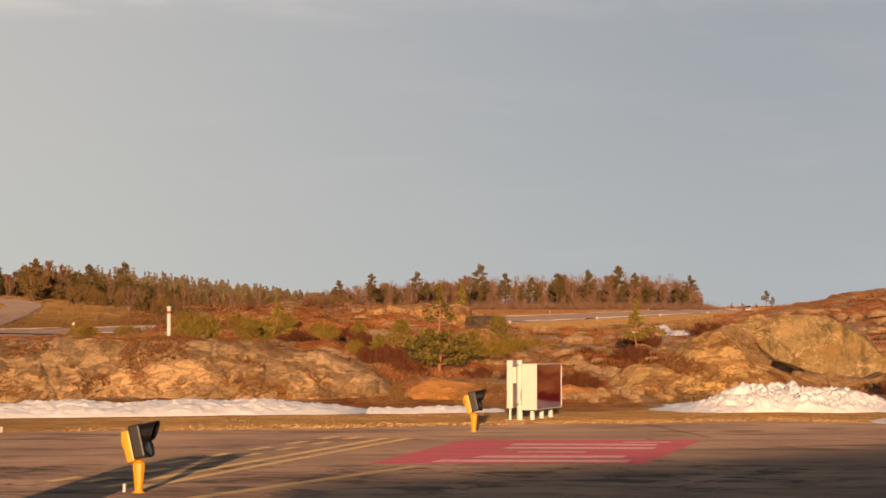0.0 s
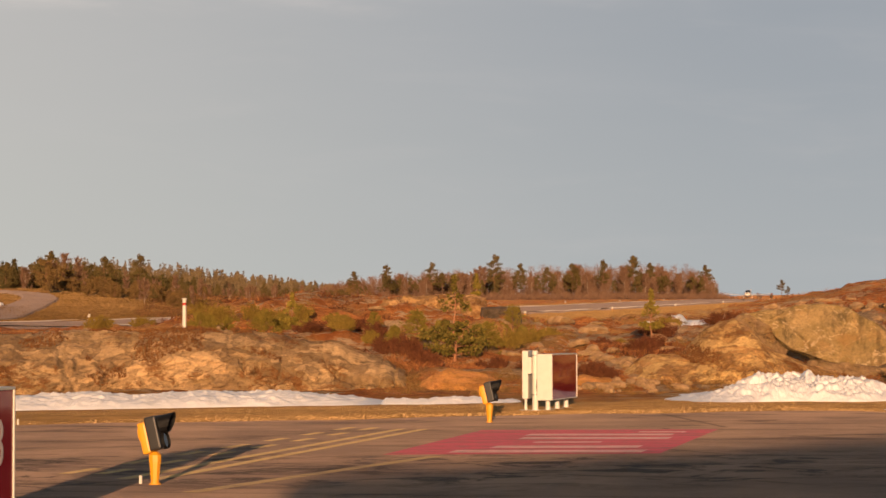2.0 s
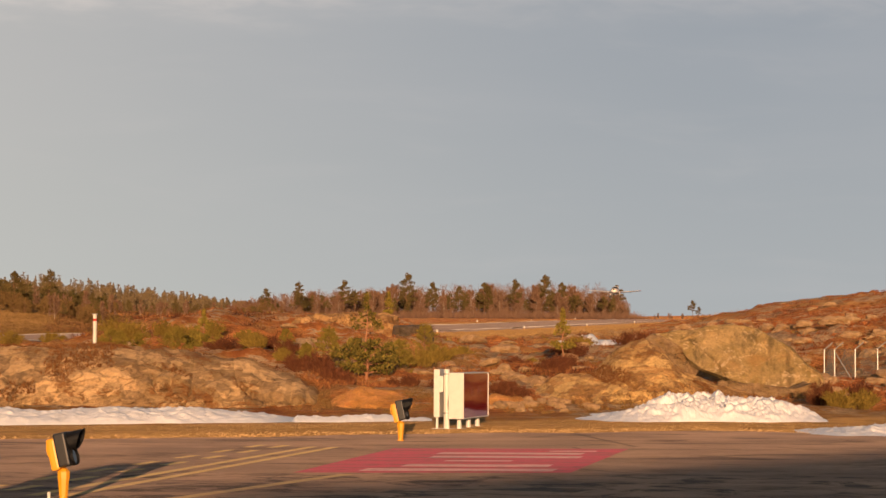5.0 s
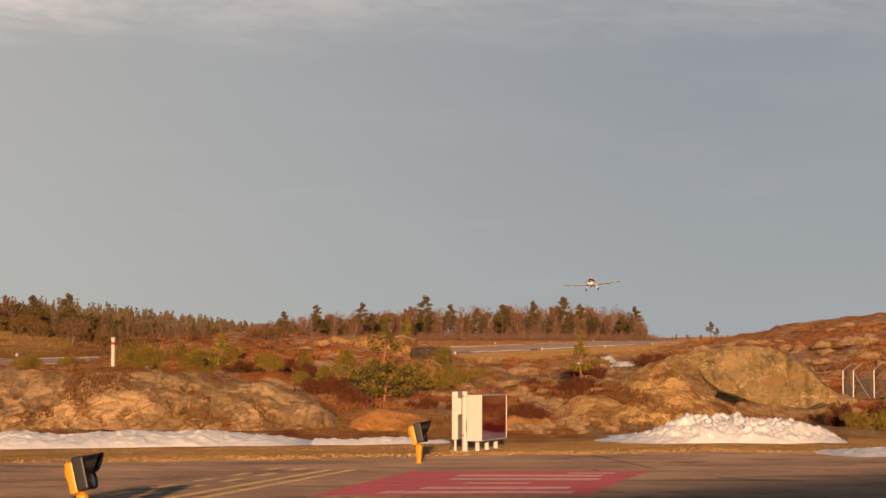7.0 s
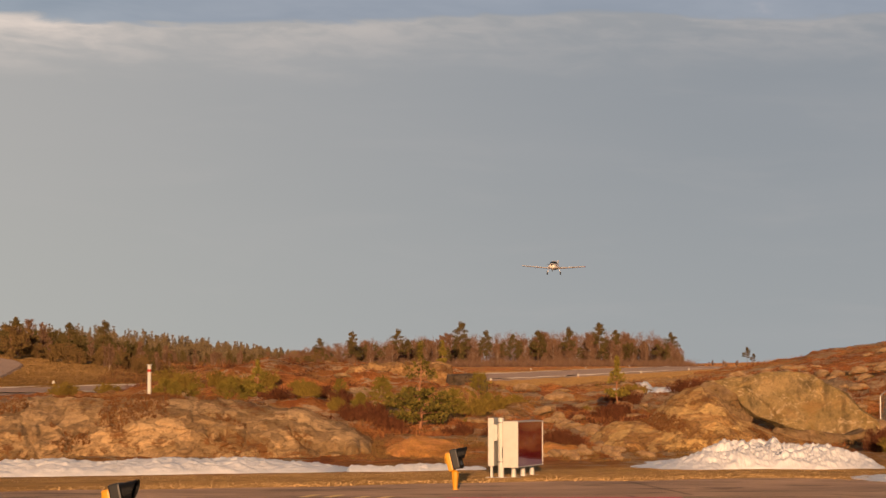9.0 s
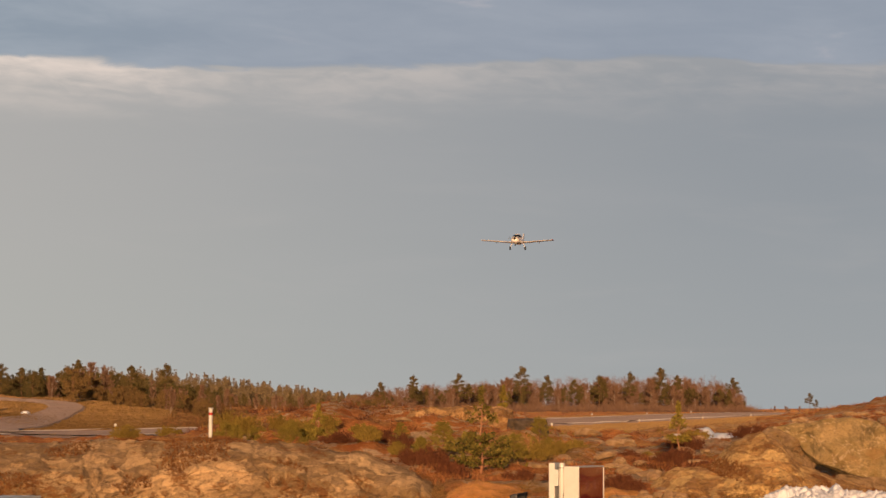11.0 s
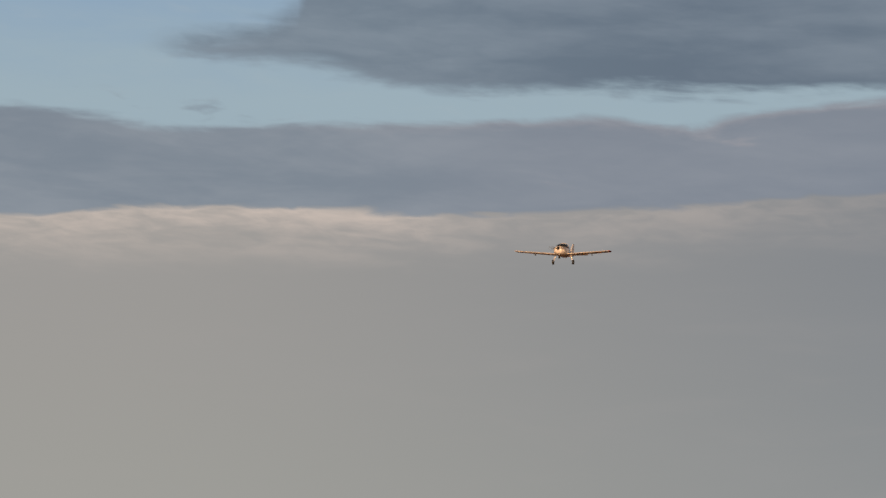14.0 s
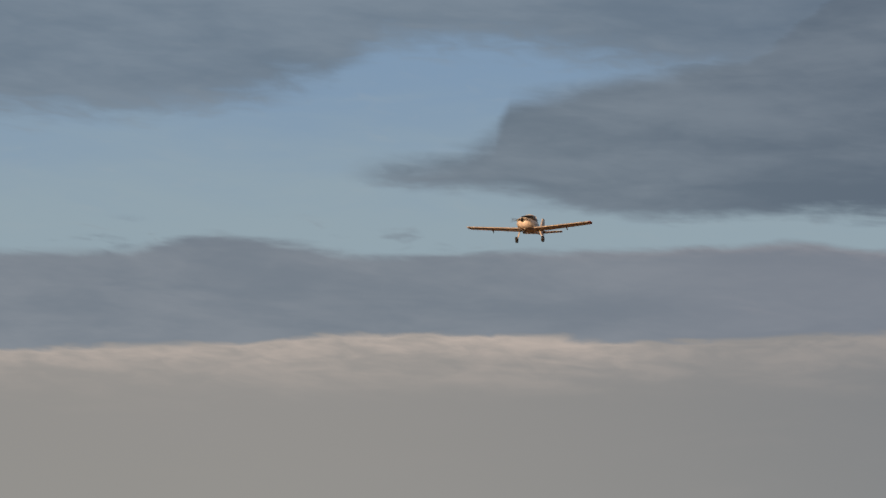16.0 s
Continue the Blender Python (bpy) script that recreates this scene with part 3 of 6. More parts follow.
def flat_paint(name, corners, mat, lift, label):
    bm = bmesh.new()
    bm.faces.new([bm.verts.new((x, y, lift)) for x, y in corners])
    bmesh.ops.recalc_face_normals(bm, faces=bm.faces)
    for f in bm.faces:
        if f.normal.z < 0:
            f.normal_flip()
    return tagged(part(name, bm, mat), label, "road marking", kind="structure")


# holding line, which runs away from the camera across the taxiway
HX, HY = 0.224, 0.9746           # direction of the holding line
def along(s, off):
    """Place s metres along the holding line and off metres to its right."""
    return (-2.42 + HX * s + HY * off, 23.2 + HY * s - HX * off)


def line_bar(s0, s1, off, w, mat, label, lift=0.004):
    a, b, c, d = along(s0, off - w / 2), along(s0, off + w / 2), along(s1, off + w / 2), along(s1, off - w / 2)
    flat_paint("holding_line", [a, b, c, d], mat, lift, label)


for off in (-0.12, -0.47):
    line_bar(-0.5, 11.5, off, 0.15, M_ROADYELLOW, "worn solid yellow holding line")
for off in (-0.98, -1.36):
    for i in range(7):
        line_bar(0.2 + i * 1.8, 1.1 + i * 1.8, off, 0.15, M_ROADYELLOW, "worn dashed yellow holding line")
flat_paint("yellow_guide_line", [(-2.2, 20.9), (-2.05, 20.8), (0.25, 26.85), (0.1, 26.95)], M_ROADFADED, 0.004, "faded yellow guide line on asphalt")
flat_paint("red_painted_panel", [(-0.47, 27.2), (2.84, 27.3), (4.43, 34.1), (0.89, 34.0)], M_ROADRED, 0.004, "red mandatory marking painted on asphalt")
for i, (s0, s1, o0, o1) in enumerate([(0.4, 1.0, 0.7, 3.1), (1.5, 2.1, 1.0, 2.9), (2.9, 3.2, 1.3, 2.2), (3.9, 4.5, 0.9, 3.0), (5.0, 5.6, 0.8, 2.9), (6.0, 6.3, 2.3, 3.0)]):
    q = [(-0.47 + HX * s + HY * o, 27.2 + HY * s - HX * o * 0.1) for s, o in ((s0, o0), (s0, o1), (s1, o1), (s1, o0))]
    flat_paint("painted_legend_bar", q, M_ROADWHITE, 0.008, "worn pale lettering bar on the red marking")

# plain hangar behind the camera, whose shade lies on the near tarmac
bm = bmesh.new()
box(bm, (-2.9, -24, 0), (40, -14, 3.2))
for v in bm.verts:
    if v.co.z > 1:
        v.co.z += 1.15 if v.co.x > 0 else 0.0
bmesh.ops.bisect_plane(bm, geom=bm.verts[:] + bm.edges[:] + bm.faces[:], plane_co=(7, 0, 0), plane_no=(1, 0, 0))
for v in bm.verts:
    if v.co.z > 1 and abs(v.co.x - 7) < 0.01:
        v.co.z = 4.2
tagged(part("hangar_wall", bm, M_GREY), "plain grey hangar behind the viewer", "building", kind="structure")


# ================= rocks =================
def rock_mesh(name, mat, seed, facets=14, sub=5, rough=0.12, flat=0.35):
    rng = np.random.RandomState(seed)
    bm = bmesh.new()
    bmesh.ops.create_icosphere(bm, subdivisions=sub, radius=1.0)
    co = np.array([v.co[:] for v in bm.verts])
    nrm = rng.normal(size=(facets, 3))
    nrm /= np.linalg.norm(nrm, axis=1)[:, None]
    dist = rng.uniform(0.62, 0.98, facets)
    dots = co @ nrm.T
    lim = np.where(dots > 0.05, dist / np.maximum(dots, 0.05), 9.0)
    r = np.minimum(1.0, -np.log(np.exp(-lim * 14).sum(1) + math.exp(-14)) / 14)
    off = seed * 3.3
    r = r * (1 + rough * fbm(co[:, 0] * 2 + off, co[:, 1] * 2, co[:, 2] * 3, 6, 0.55))
    r = r - rough * 0.5 * np.maximum(0, 0.25 - np.abs(fbm(co[:, 0] * 1.5 + off, co[:, 1] * 1.5 + 4, co[:, 2] * 2, 3)))
    co = co * r[:, None]
    co[:, 2] = np.where(co[:, 2] < -flat, -flat + (co[:, 2] + flat) * 0.2, co[:, 2])
    for v, c in zip(bm.verts, co):
        v.co = c
    me = bpy.data.meshes.new(name)
    bm.to_mesh(me)
    bm.free()
    me.materials.append(mat)
    return me


def rock(name, me, loc, size, rz=0, tilt=(0, 0), label="", category="rock", group=""):
    """A rock that sits in the ground; size is half its extent before the scaling is baked in."""
    me = me.copy()
    me.transform(pose(0, 0, 0, tilt[0], tilt[1], rz) @ Matrix.Diagonal((*size, 1)))
    ob = new(name, me)
    ob.location = loc
    return tagged(ob, label, category, group)


def steps(v, n, soft=0.25):
    """Rounds v to n levels a unit, with soft treads between: broken rock planes."""
    k = v * n
    f = k - np.floor(k)
    return (np.floor(k) + smooth01(f, 0.5 - soft, 0.5 + soft)) / n


def relief(name, x0, x1, y0, depth, top, seed, mat, label, face=0.5, ends=(2.0, 0.6), dip=0.0, broken=0.4, back=4.0, nx=620, ny=210):
    """Rock rising from the ground: broken steep face below, ice-worn slope above, falling off behind.
    top holds x and height of its crest; face is the share of the height that is broken; dip slants the strata."""
    X, S = np.meshgrid(np.linspace(x0, x1, nx), np.linspace(0, 1.35, ny))
    fade = smooth01(X - x0, 0, ends[0]) * smooth01(x1 - X, 0, ends[1])
    h = np.interp(X, [q[0] for q in top], [q[1] for q in top]) * (0.02 + 0.98 * fade)
    up = np.clip(S, 0, 1)
    Z = h * np.where(up < 0.45, face * up / 0.45, face + (1 - face) * np.sin((up - 0.45) / 0.55 * math.pi / 2))
    Z = Z - (h + 0.4) * smooth01(S, 1.0, 1.35)
    Y = y0 + depth * np.where(up < 0.45, 0.22 * (up / 0.45) ** 1.5, 0.22 + 0.78 * (up - 0.45) / 0.55) + back * np.clip(S - 1, 0, 1) / 0.35
    k = 1 - smooth01(up, 0.38, 0.62)
    q = X * math.cos(dip) + Z * math.sin(dip) * 1.3
    r = Z * math.cos(dip) - X * math.sin(dip)
    block = steps(fbm(q * 0.55 + seed, r * 1.1, seed, 4, 0.55), 3.2, 0.22)
    chip = steps(fbm(q * 1.7 + seed, r * 3.2, seed + 4.0, 4, 0.6), 4.0, 0.3)
    Y = Y + fade * broken * (0.25 + 0.75 * k) * (1.1 * block + 0.45 * chip)
    Y = Y - fade * 0.9 * vnoise(X * 0.35 + seed, 0.0, 3.0) * (1 - up)
    # hollows and worn joints
    joint = np.maximum(0, 0.10 - np.abs(fbm(q * 0.8 + seed * 2, r * 0.35, 5.0, 4, 0.5)))
    Z = Z + fade * np.minimum(1, up * 4) * (0.055 * fbm(X * 1.1 + seed, Y * 0.7, 2.0, 5, 0.55) + 0.02 * fbm(X * 5.0, Y * 3.0, Z * 5.0, 4, 0.6) - 0.9 * joint * (0.35 + 0.65 * k))
    Y = Y + fade * (0.05 * fbm(X * 4.0, Z * 6.0, seed + 7.0, 4, 0.65) + 1.6 * joint * k)
    base = height(X, Y)
    verts = np.stack([X, Y, np.where(Z < 0.05, base - 0.1, np.maximum(Z, base - 0.1))], -1).reshape(-1, 3)
    idx = np.arange(nx * ny).reshape(ny, nx)
    quads = np.stack([idx[:-1, :-1], idx[:-1, 1:], idx[1:, 1:], idx[1:, :-1]], -1).reshape(-1, 4)
    tagged(new(name, mesh_from(name, verts, quads, mat, True)), label, "rock")
    return verts


OUT = relief("rock_outcrop", -15.5, 0.0, 50.0, 3.6,
             [(-15.5, 1.3), (-11, 1.42), (-8.6, 1.50), (-6, 1.54), (-3.8, 1.50), (-2.9, 1.34), (-1.9, 1.25), (-1.5, 1.06), (-0.8, 0.86), (-0.45, 0.64), (0.0, 0.35)],
             3, M_ROCK, "long low ice-worn gneiss outcrop with a broken front", 0.55, (2.0, 0.45), 0.15, 0.36)
BANK = relief("rocky_bank", 4.3, 10.7, 52.6, 3.6,
              [(4.3, 0.2), (4.7, 0.3), (5.0, 0.5), (5.25, 0.75), (5.55, 0.88), (6.4, 0.97), (6.95, 1.48), (7.65, 1.76), (8.0, 1.60), (8.3, 1.25), (8.6, 1.05), (9.0, 0.88), (9.6, 0.66), (10.2, 0.45), (10.7, 0.2)],
              27, M_BANK, "slanting bank of split ochre rock layers and heather", 0.40, (0.5, 0.5), 0.75, 0.5, 2.0, 460, 210)

for x0, x1, y0, h, sd in ((-0.55, 2.3, 50.3, 0.62, 44), (2.9, 4.8, 49.9, 0.50, 47)):
    relief("earth_mound", x0, x1, y0, 1.8, [(x0, 0.3 * h), (x0 + 0.4 * (x1 - x0), h), (x0 + 0.7 * (x1 - x0), 0.8 * h), (x1, 0.3 * h)], sd, M_EARTH,
           "low mound of rusty earth and dead heather", 0.6, (0.6, 0.6), 0.0, 0.2, 1.5, 160, 90)

R = [rock_mesh("stone", M_BOULDER, s, 10 + s % 5, 3, 0.14) for s in range(1, 8)]

def pillow_rock(name, outline, depth, loc, mat, seed, label, rough=0.05, round_=0.62, chips=0, lean=0.0):
    """A lying rock: its outline in width and height, bulging front and back, with broken planes and worn seams."""
    outline = sorted(outline, key=lambda p: math.atan2(p[1], p[0]))
    ang = np.array([math.atan2(z, x) for x, z in outline])
    rad = np.array([math.hypot(x, z) for x, z in outline])
    ang = np.concatenate([ang - 2 * math.pi, ang, ang + 2 * math.pi])
    rad = np.tile(rad, 3)
    n, m = 240, 120
    th = np.linspace(-math.pi, math.pi, n, endpoint=False)
    u = np.linspace(0, 1, m)
    ph = 0.012 + (math.pi - 0.024) * np.where(u < 0.5, 0.5 * (2 * u) ** 1.9, 1 - 0.5 * (2 - 2 * u) ** 1.9)
    i = np.searchsorted(ang, th, side="right") - 1
    a1, a2, r1, r2 = ang[i], ang[i + 1], rad[i], rad[i + 1]
    edge = r1 * r2 * np.sin(a2 - a1) / (r1 * np.sin(th - a1) + r2 * np.sin(a2 - th))
    T, P = np.meshgrid(th, ph)
    r = edge[None, :] * np.sin(P) ** round_
    x, z, y = r * np.cos(T), r * np.sin(T), -depth * np.cos(P)
    g = np.random.RandomState(seed)
    for _ in range(chips):
        cx, cz = g.uniform(-1, 1) * rad.max() * 0.7, g.uniform(-0.6, 0.6) * rad.max() * 0.4
        y = np.maximum(y, -depth * g.uniform(0.82, 1.0) + g.uniform(-0.3, 0.3) * (x - cx) + g.uniform(-0.35, 0.5) * (z - cz))
    k = fbm(x * 1.1 + seed, y * 1.1, z * 1.1, 6, 0.55) * rough * 2.2
    seam = np.maximum(0, 0.07 - np.abs(fbm(x * 0.8 + z * 0.5 + seed, y * 0.2, z * 0.25 - x * 0.2, 3))) * 1.5
    crag = 0.09 * fbm(x * 2.2 + seed, z * 1.6 + 5.0, y, 5, 0.6) * (1 + 6 * rough)
    x, z, y = x * (1 + k), z * (1 + k), y * (1 + k) + np.where(y < 0, 1, -1) * (seam + crag) + lean * z
    verts = np.stack([x, y, z], -1).reshape(-1, 3)
    idx = np.arange(n * m).reshape(m, n)
    nxt = np.roll(idx, -1, axis=1)
    quads = np.stack([idx[:-1], idx[1:], nxt[1:], nxt[:-1]], -1).reshape(-1, 4)
    caps = [tuple(int(q) for q in idx[0]), tuple(int(q) for q in idx[-1][::-1])]
    ob = new(name, mesh_from(name, verts, [tuple(int(a) for a in q) for q in quads] + caps, mat, True))
    ob.location = loc
    return tagged(ob, label, "rock")


pillow_rock("rock_slab", [(-2.2, 0.65), (-1.76, 0.77), (-0.88, 0.9), (-0.13, 0.96), (0.43, 0.87), (0.75, 0.65), (1.37, 0.33), (1.69, 0.02), (1.75, -0.11), (2.16, -0.40), (2.13, -0.80), (1.37, -0.98), (0.75, -0.83), (0.12, -0.77), (-0.38, -0.61), (-1.14, -0.29), (-1.39, -0.01), (-1.58, 0.3)],
            1.15, (10.92, 61.00, 1.28), M_SLAB, 4, "great tilted slab of olive-brown rock above the snow", 0.035, 0.34, 7, 0.25)
pillow_rock("lower_slab", [(-1.45, 0.62), (-1.05, 0.70), (-0.45, 0.42), (0.3, 0.14), (0.95, -0.08), (1.55, -0.30), (1.75, -0.62), (0.12, -0.77), (-0.9, -0.6), (-1.35, -0.1)],
            0.8, (9.36, 57.60, 0.52), M_OCHRE, 9, "slanting ochre rock slab under a larger one", 0.03, 0.3, 9, 0.45)
pillow_rock("under_rock", [(-1.39, 0.48), (-0.78, 0.39), (-0.18, 0.33), (0.48, 0.27), (1.06, 0.48), (1.33, 0.18), (1.21, -0.42), (-0.18, -0.54), (-1.27, -0.3)],
            0.9, (11.25, 57.90, 0.28), M_BANKROCK, 37, "dark brown rock under the great slab", 0.1, 0.35, 7, 0.3)
pillow_rock("rock_wedge", [(-0.7, 0.38), (-0.32, 0.54), (0.25, 0.22), (0.51, -0.19), (0.76, -0.48), (0.51, -0.63), (-0.13, -0.25), (-0.63, -0.06)],
            0.8, (9.12, 61.60, 1.40), M_BANKROCK, 33, "brown rock wedge leaning on a larger slab", 0.08, 0.35, 5, 0.2)
pillow_rock("rock_knoll", [(-4.2, -0.7), (-3.0, 0.3), (-1.9, 0.85), (0.3, 1.05), (1.5, 1.02), (2.0, 0.85), (2.4, 0.2), (2.4, -0.7), (2.0, -1.1), (-0.9, -1.5), (-3.1, -1.3)],
            3.4, (0.52, 95.00, 1.92), M_KNOLL, 19, "rocky knoll overgrown with heather", 0.07, 0.4, 6, 0.5)
pillow_rock("dark_rock", [(-0.8, 0.46), (0.0, 0.5), (0.74, 0.42), (0.84, -0.1), (0.78, -0.6), (-0.8, -0.7)],
            1.1, (3.15, 92.00, 2.04), M_DARKROCK, 23, "dark broken rock at the end of a knoll", 0.04, 0.28)


# ================= snow =================
def snow_bank(name, x0, x1, yf, depth, h, seed, label, lump=0.3):
    nx, ny = 420, 70
    U, V = np.meshgrid(np.linspace(0, 1, nx), np.linspace(0, 1, ny))
    X = x0 + (x1 - x0) * U
    edge = smooth01(U, 0, 0.06) * smooth01(1 - U, 0, 0.1)
    hh = np.interp(U, [p[0] for p in h], [p[1] for p in h])
    front = yf(X) + 0.25 * fbm(X * 0.8, seed, 0, 4)
    Y = front + depth * V
    prof = np.sin(np.clip(V * 1.02, 0, 1) * math.pi) ** 0.7
    Z = hh * edge * prof * (1 + lump * 0.6 * fbm(X * 1.1, V * 3, seed, 3)) + lump * 0.42 * prof * edge * np.minimum(hh, 0.45) * fbm(X * 8.5, Y * 8.5, seed, 4, 0.7) + 0.5 * lump * prof * edge * np.minimum(hh, 0.5) * np.abs(fbm(X * 2.2, Y * 2.2, seed + 2.0, 3, 0.6))
    base = np.maximum(height(X, Y), -0.02)
    verts = np.stack([X, Y, base - 0.05 + Z], -1).reshape(-1, 3)
    idx = np.arange(nx * ny).reshape(ny, nx)
    quads = np.stack([idx[:-1, :-1], idx[:-1, 1:], idx[1:, 1:], idx[1:, :-1]], -1).reshape(-1, 4)
    return tagged(new(name, mesh_from(name, verts, quads, M_SNOW, True)), label, "snow")


snow_bank("snow_bank", -14.5, -0.1, lambda x: 42.2 + 0.47 * (x + 7.3), 2.6, [(0, 0.30), (0.5, 0.28), (0.8, 0.30), (0.95, 0.16), (1, 0.05)], 1, "long bank of old snow before the outcrop", 0.24)
snow_bank("snow_strip", -0.9, 2.2, lambda x: 45.4 + 0.3 * x, 1.3, [(0, 0.14), (0.5, 0.16), (1, 0.08)], 5, "thin strip of old snow at the tarmac's edge")
snow_bank("snow_heap", 4.75, 10.5, lambda x: 46.2 + 0 * x, 3.4, [(0, 0.02), (0.12, 0.07), (0.26, 0.22), (0.4, 0.43), (0.53, 0.48), (0.7, 0.42), (0.85, 0.28), (1, 0.08)], 9, "ploughed heap of lumpy white snow", 0.42)
snow_bank("snow_patch", 8.0, 25, lambda x: 39.4 + 0 * x, 3.6, [(0, 0.06), (0.1, 0.12), (0.3, 0.2), (1, 0.25)], 12, "thin patch of thawing snow on the verge", 0.7)


# ================= airport signs and lights =================
def text_mesh(body, size, name, mat, parent, m, label=""):
    cu = bpy.data.curves.new(name, "FONT")
    cu.body, cu.size, cu.extrude, cu.align_x, cu.align_y = body, size, 0.0008, "CENTER", "CENTER"
    tmp = new(name, cu)
    deps = bpy.context.evaluated_depsgraph_get()
    me = bpy.data.meshes.new_from_object(tmp.evaluated_get(deps))
    bpy.data.objects.remove(tmp)
    me.materials.clear()
    me.materials.append(mat)
    ob = new(name, me)
    ob.parent = parent
    ob.matrix_local = m
    return tagged(ob, label)


HEAD = -math.degrees(math.atan2(HX, HY))      # turn of the holding line


def runway_sign(x, y, legend, label, turn, L):
    """Long lit box on feet. Local y runs along the sign, its red face looks to local +x."""
    s = empty("airport_sign", pose(x, y, 0, 0, 0, turn), label, "sign", "holding point signs")
    t, z0, z1, rim = 0.27, 0.21, 1.06, 0.022
    bm = bmesh.new()
    box(bm, (-t, 0, z0), (0, L, z1), 0.015)
    body = part("sign_box", bm, M_WHITE, s)
    bm = bmesh.new()
    box(bm, (0.002, rim, z0 + rim), (0.008, L - rim, z1 - rim))
    face = part("sign_face", bm, M_RED, body, "glossy red sign face")
    bm = bmesh.new()
    for lo, hi in (((0, 0, z1 - rim), (0.02, L, z1)), ((0, 0, z0), (0.02, L, z0 + rim)), ((0, 0, z0 + rim), (0.02, rim, z1 - rim)), ((0, L - rim, z0 + rim), (0.02, L, z1 - rim))):
        box(bm, lo, hi, 0.004)
    part("face_frame", bm, M_WHITE, body, "white rim of the sign face")
    if legend:
        text_mesh(legend, 0.50, "legend", M_LEGEND, face, pose(0.010, L - 0.47, (z0 + z1) / 2, 90, 0, 90) @ Matrix.Diagonal((0.92, 1, 1, 1)), "white numerals")
    else:
        for yy in (0.6, 1.2):
            bm = bmesh.new()
            box(bm, (0.009, yy, 0.62), (0.0105, yy + 0.3, 0.80))
            part("legend_bar", bm, M_FAINT, face, "faint bar of lettering")
    for k in range(3):
        yy = 0.3 + k * (L - 0.6) / 2
        bm = bmesh.new()
        tube(bm, (-t / 2, yy, 0.02), (-t / 2, yy, z0 + 0.02), 0.05, 0.04, 12)
        leg = part("leg", bm, M_WHITE, s)
        bm = bmesh.new()
        box(bm, (-t / 2 - 0.13, yy - 0.09, 0.0), (-t / 2 + 0.13, yy + 0.09, 0.03), 0.008)
        part("foot_plate", bm, M_WHITE, leg)
    return s


near_sign = runway_sign(-3.62, 14.45, "-23", "red airport holding sign with white numerals on feet", HEAD, 2.6)
far_sign = runway_sign(2.36, 41.7, "", "white airport sign box with glossy red face", -16.5, 2.1)
# slim cabinet and pipe post beside the far sign
cab = empty("control_cabinet", pose(1.98, 41.9, 0, 0, 0, HEAD), "slim white electric cabinet with pipe post and cable", "cabinet")
bm = bmesh.new(); box(bm, (-0.13, -0.08, 0.24), (-0.02, 0.5, 1.12), 0.012); part("body", bm, M_WHITE, cab)
bm = bmesh.new(); box(bm, (-0.03, -0.1, 0.7), (0.05, 0.02, 1.0), 0.01); part("junction_box", bm, M_WHITE, cab)
bm = bmesh.new(); tube(bm, (0.09, 0.05, 0.0), (0.09, 0.05, 1.12), 0.055, 0.055, 14); post = part("post", bm, M_WHITE, cab)
bm = bmesh.new(); tube(bm, (0.09, 0.05, 1.02), (0.09, 0.05, 1.05), 0.075, 0.075, 14); part("clamp", bm, M_GREY, post)
bm = bmesh.new(); tube(bm, (0.09, 0.05, 0.3), (0.09, 0.05, 0.33), 0.075, 0.075, 14); part("clamp", bm, M_GREY, post)
bm = bmesh.new()
pts = [(0.15, -0.02, 1.0 - 0.06 * i) for i in range(14)]
pts = [(0.155 + 0.025 * math.sin(i * 0.55), -0.02, z) for i, (_, _, z) in enumerate(pts)]
for a, b in zip(pts, pts[1:]):
    tube(bm, a, b, 0.012, 0.012, 6)
part("cable", bm, M_STEEL, cab, "dark hanging cable")
for xx in (-0.08, 0.12):
    bm = bmesh.new(); box(bm, (xx - 0.1, -0.1, 0.0), (xx + 0.08, 0.16, 0.035), 0.008); box(bm, (xx - 0.02, 0.0, 0.03), (xx + 0.02, 0.06, 0.25)); part("foot", bm, M_WHITE, cab)


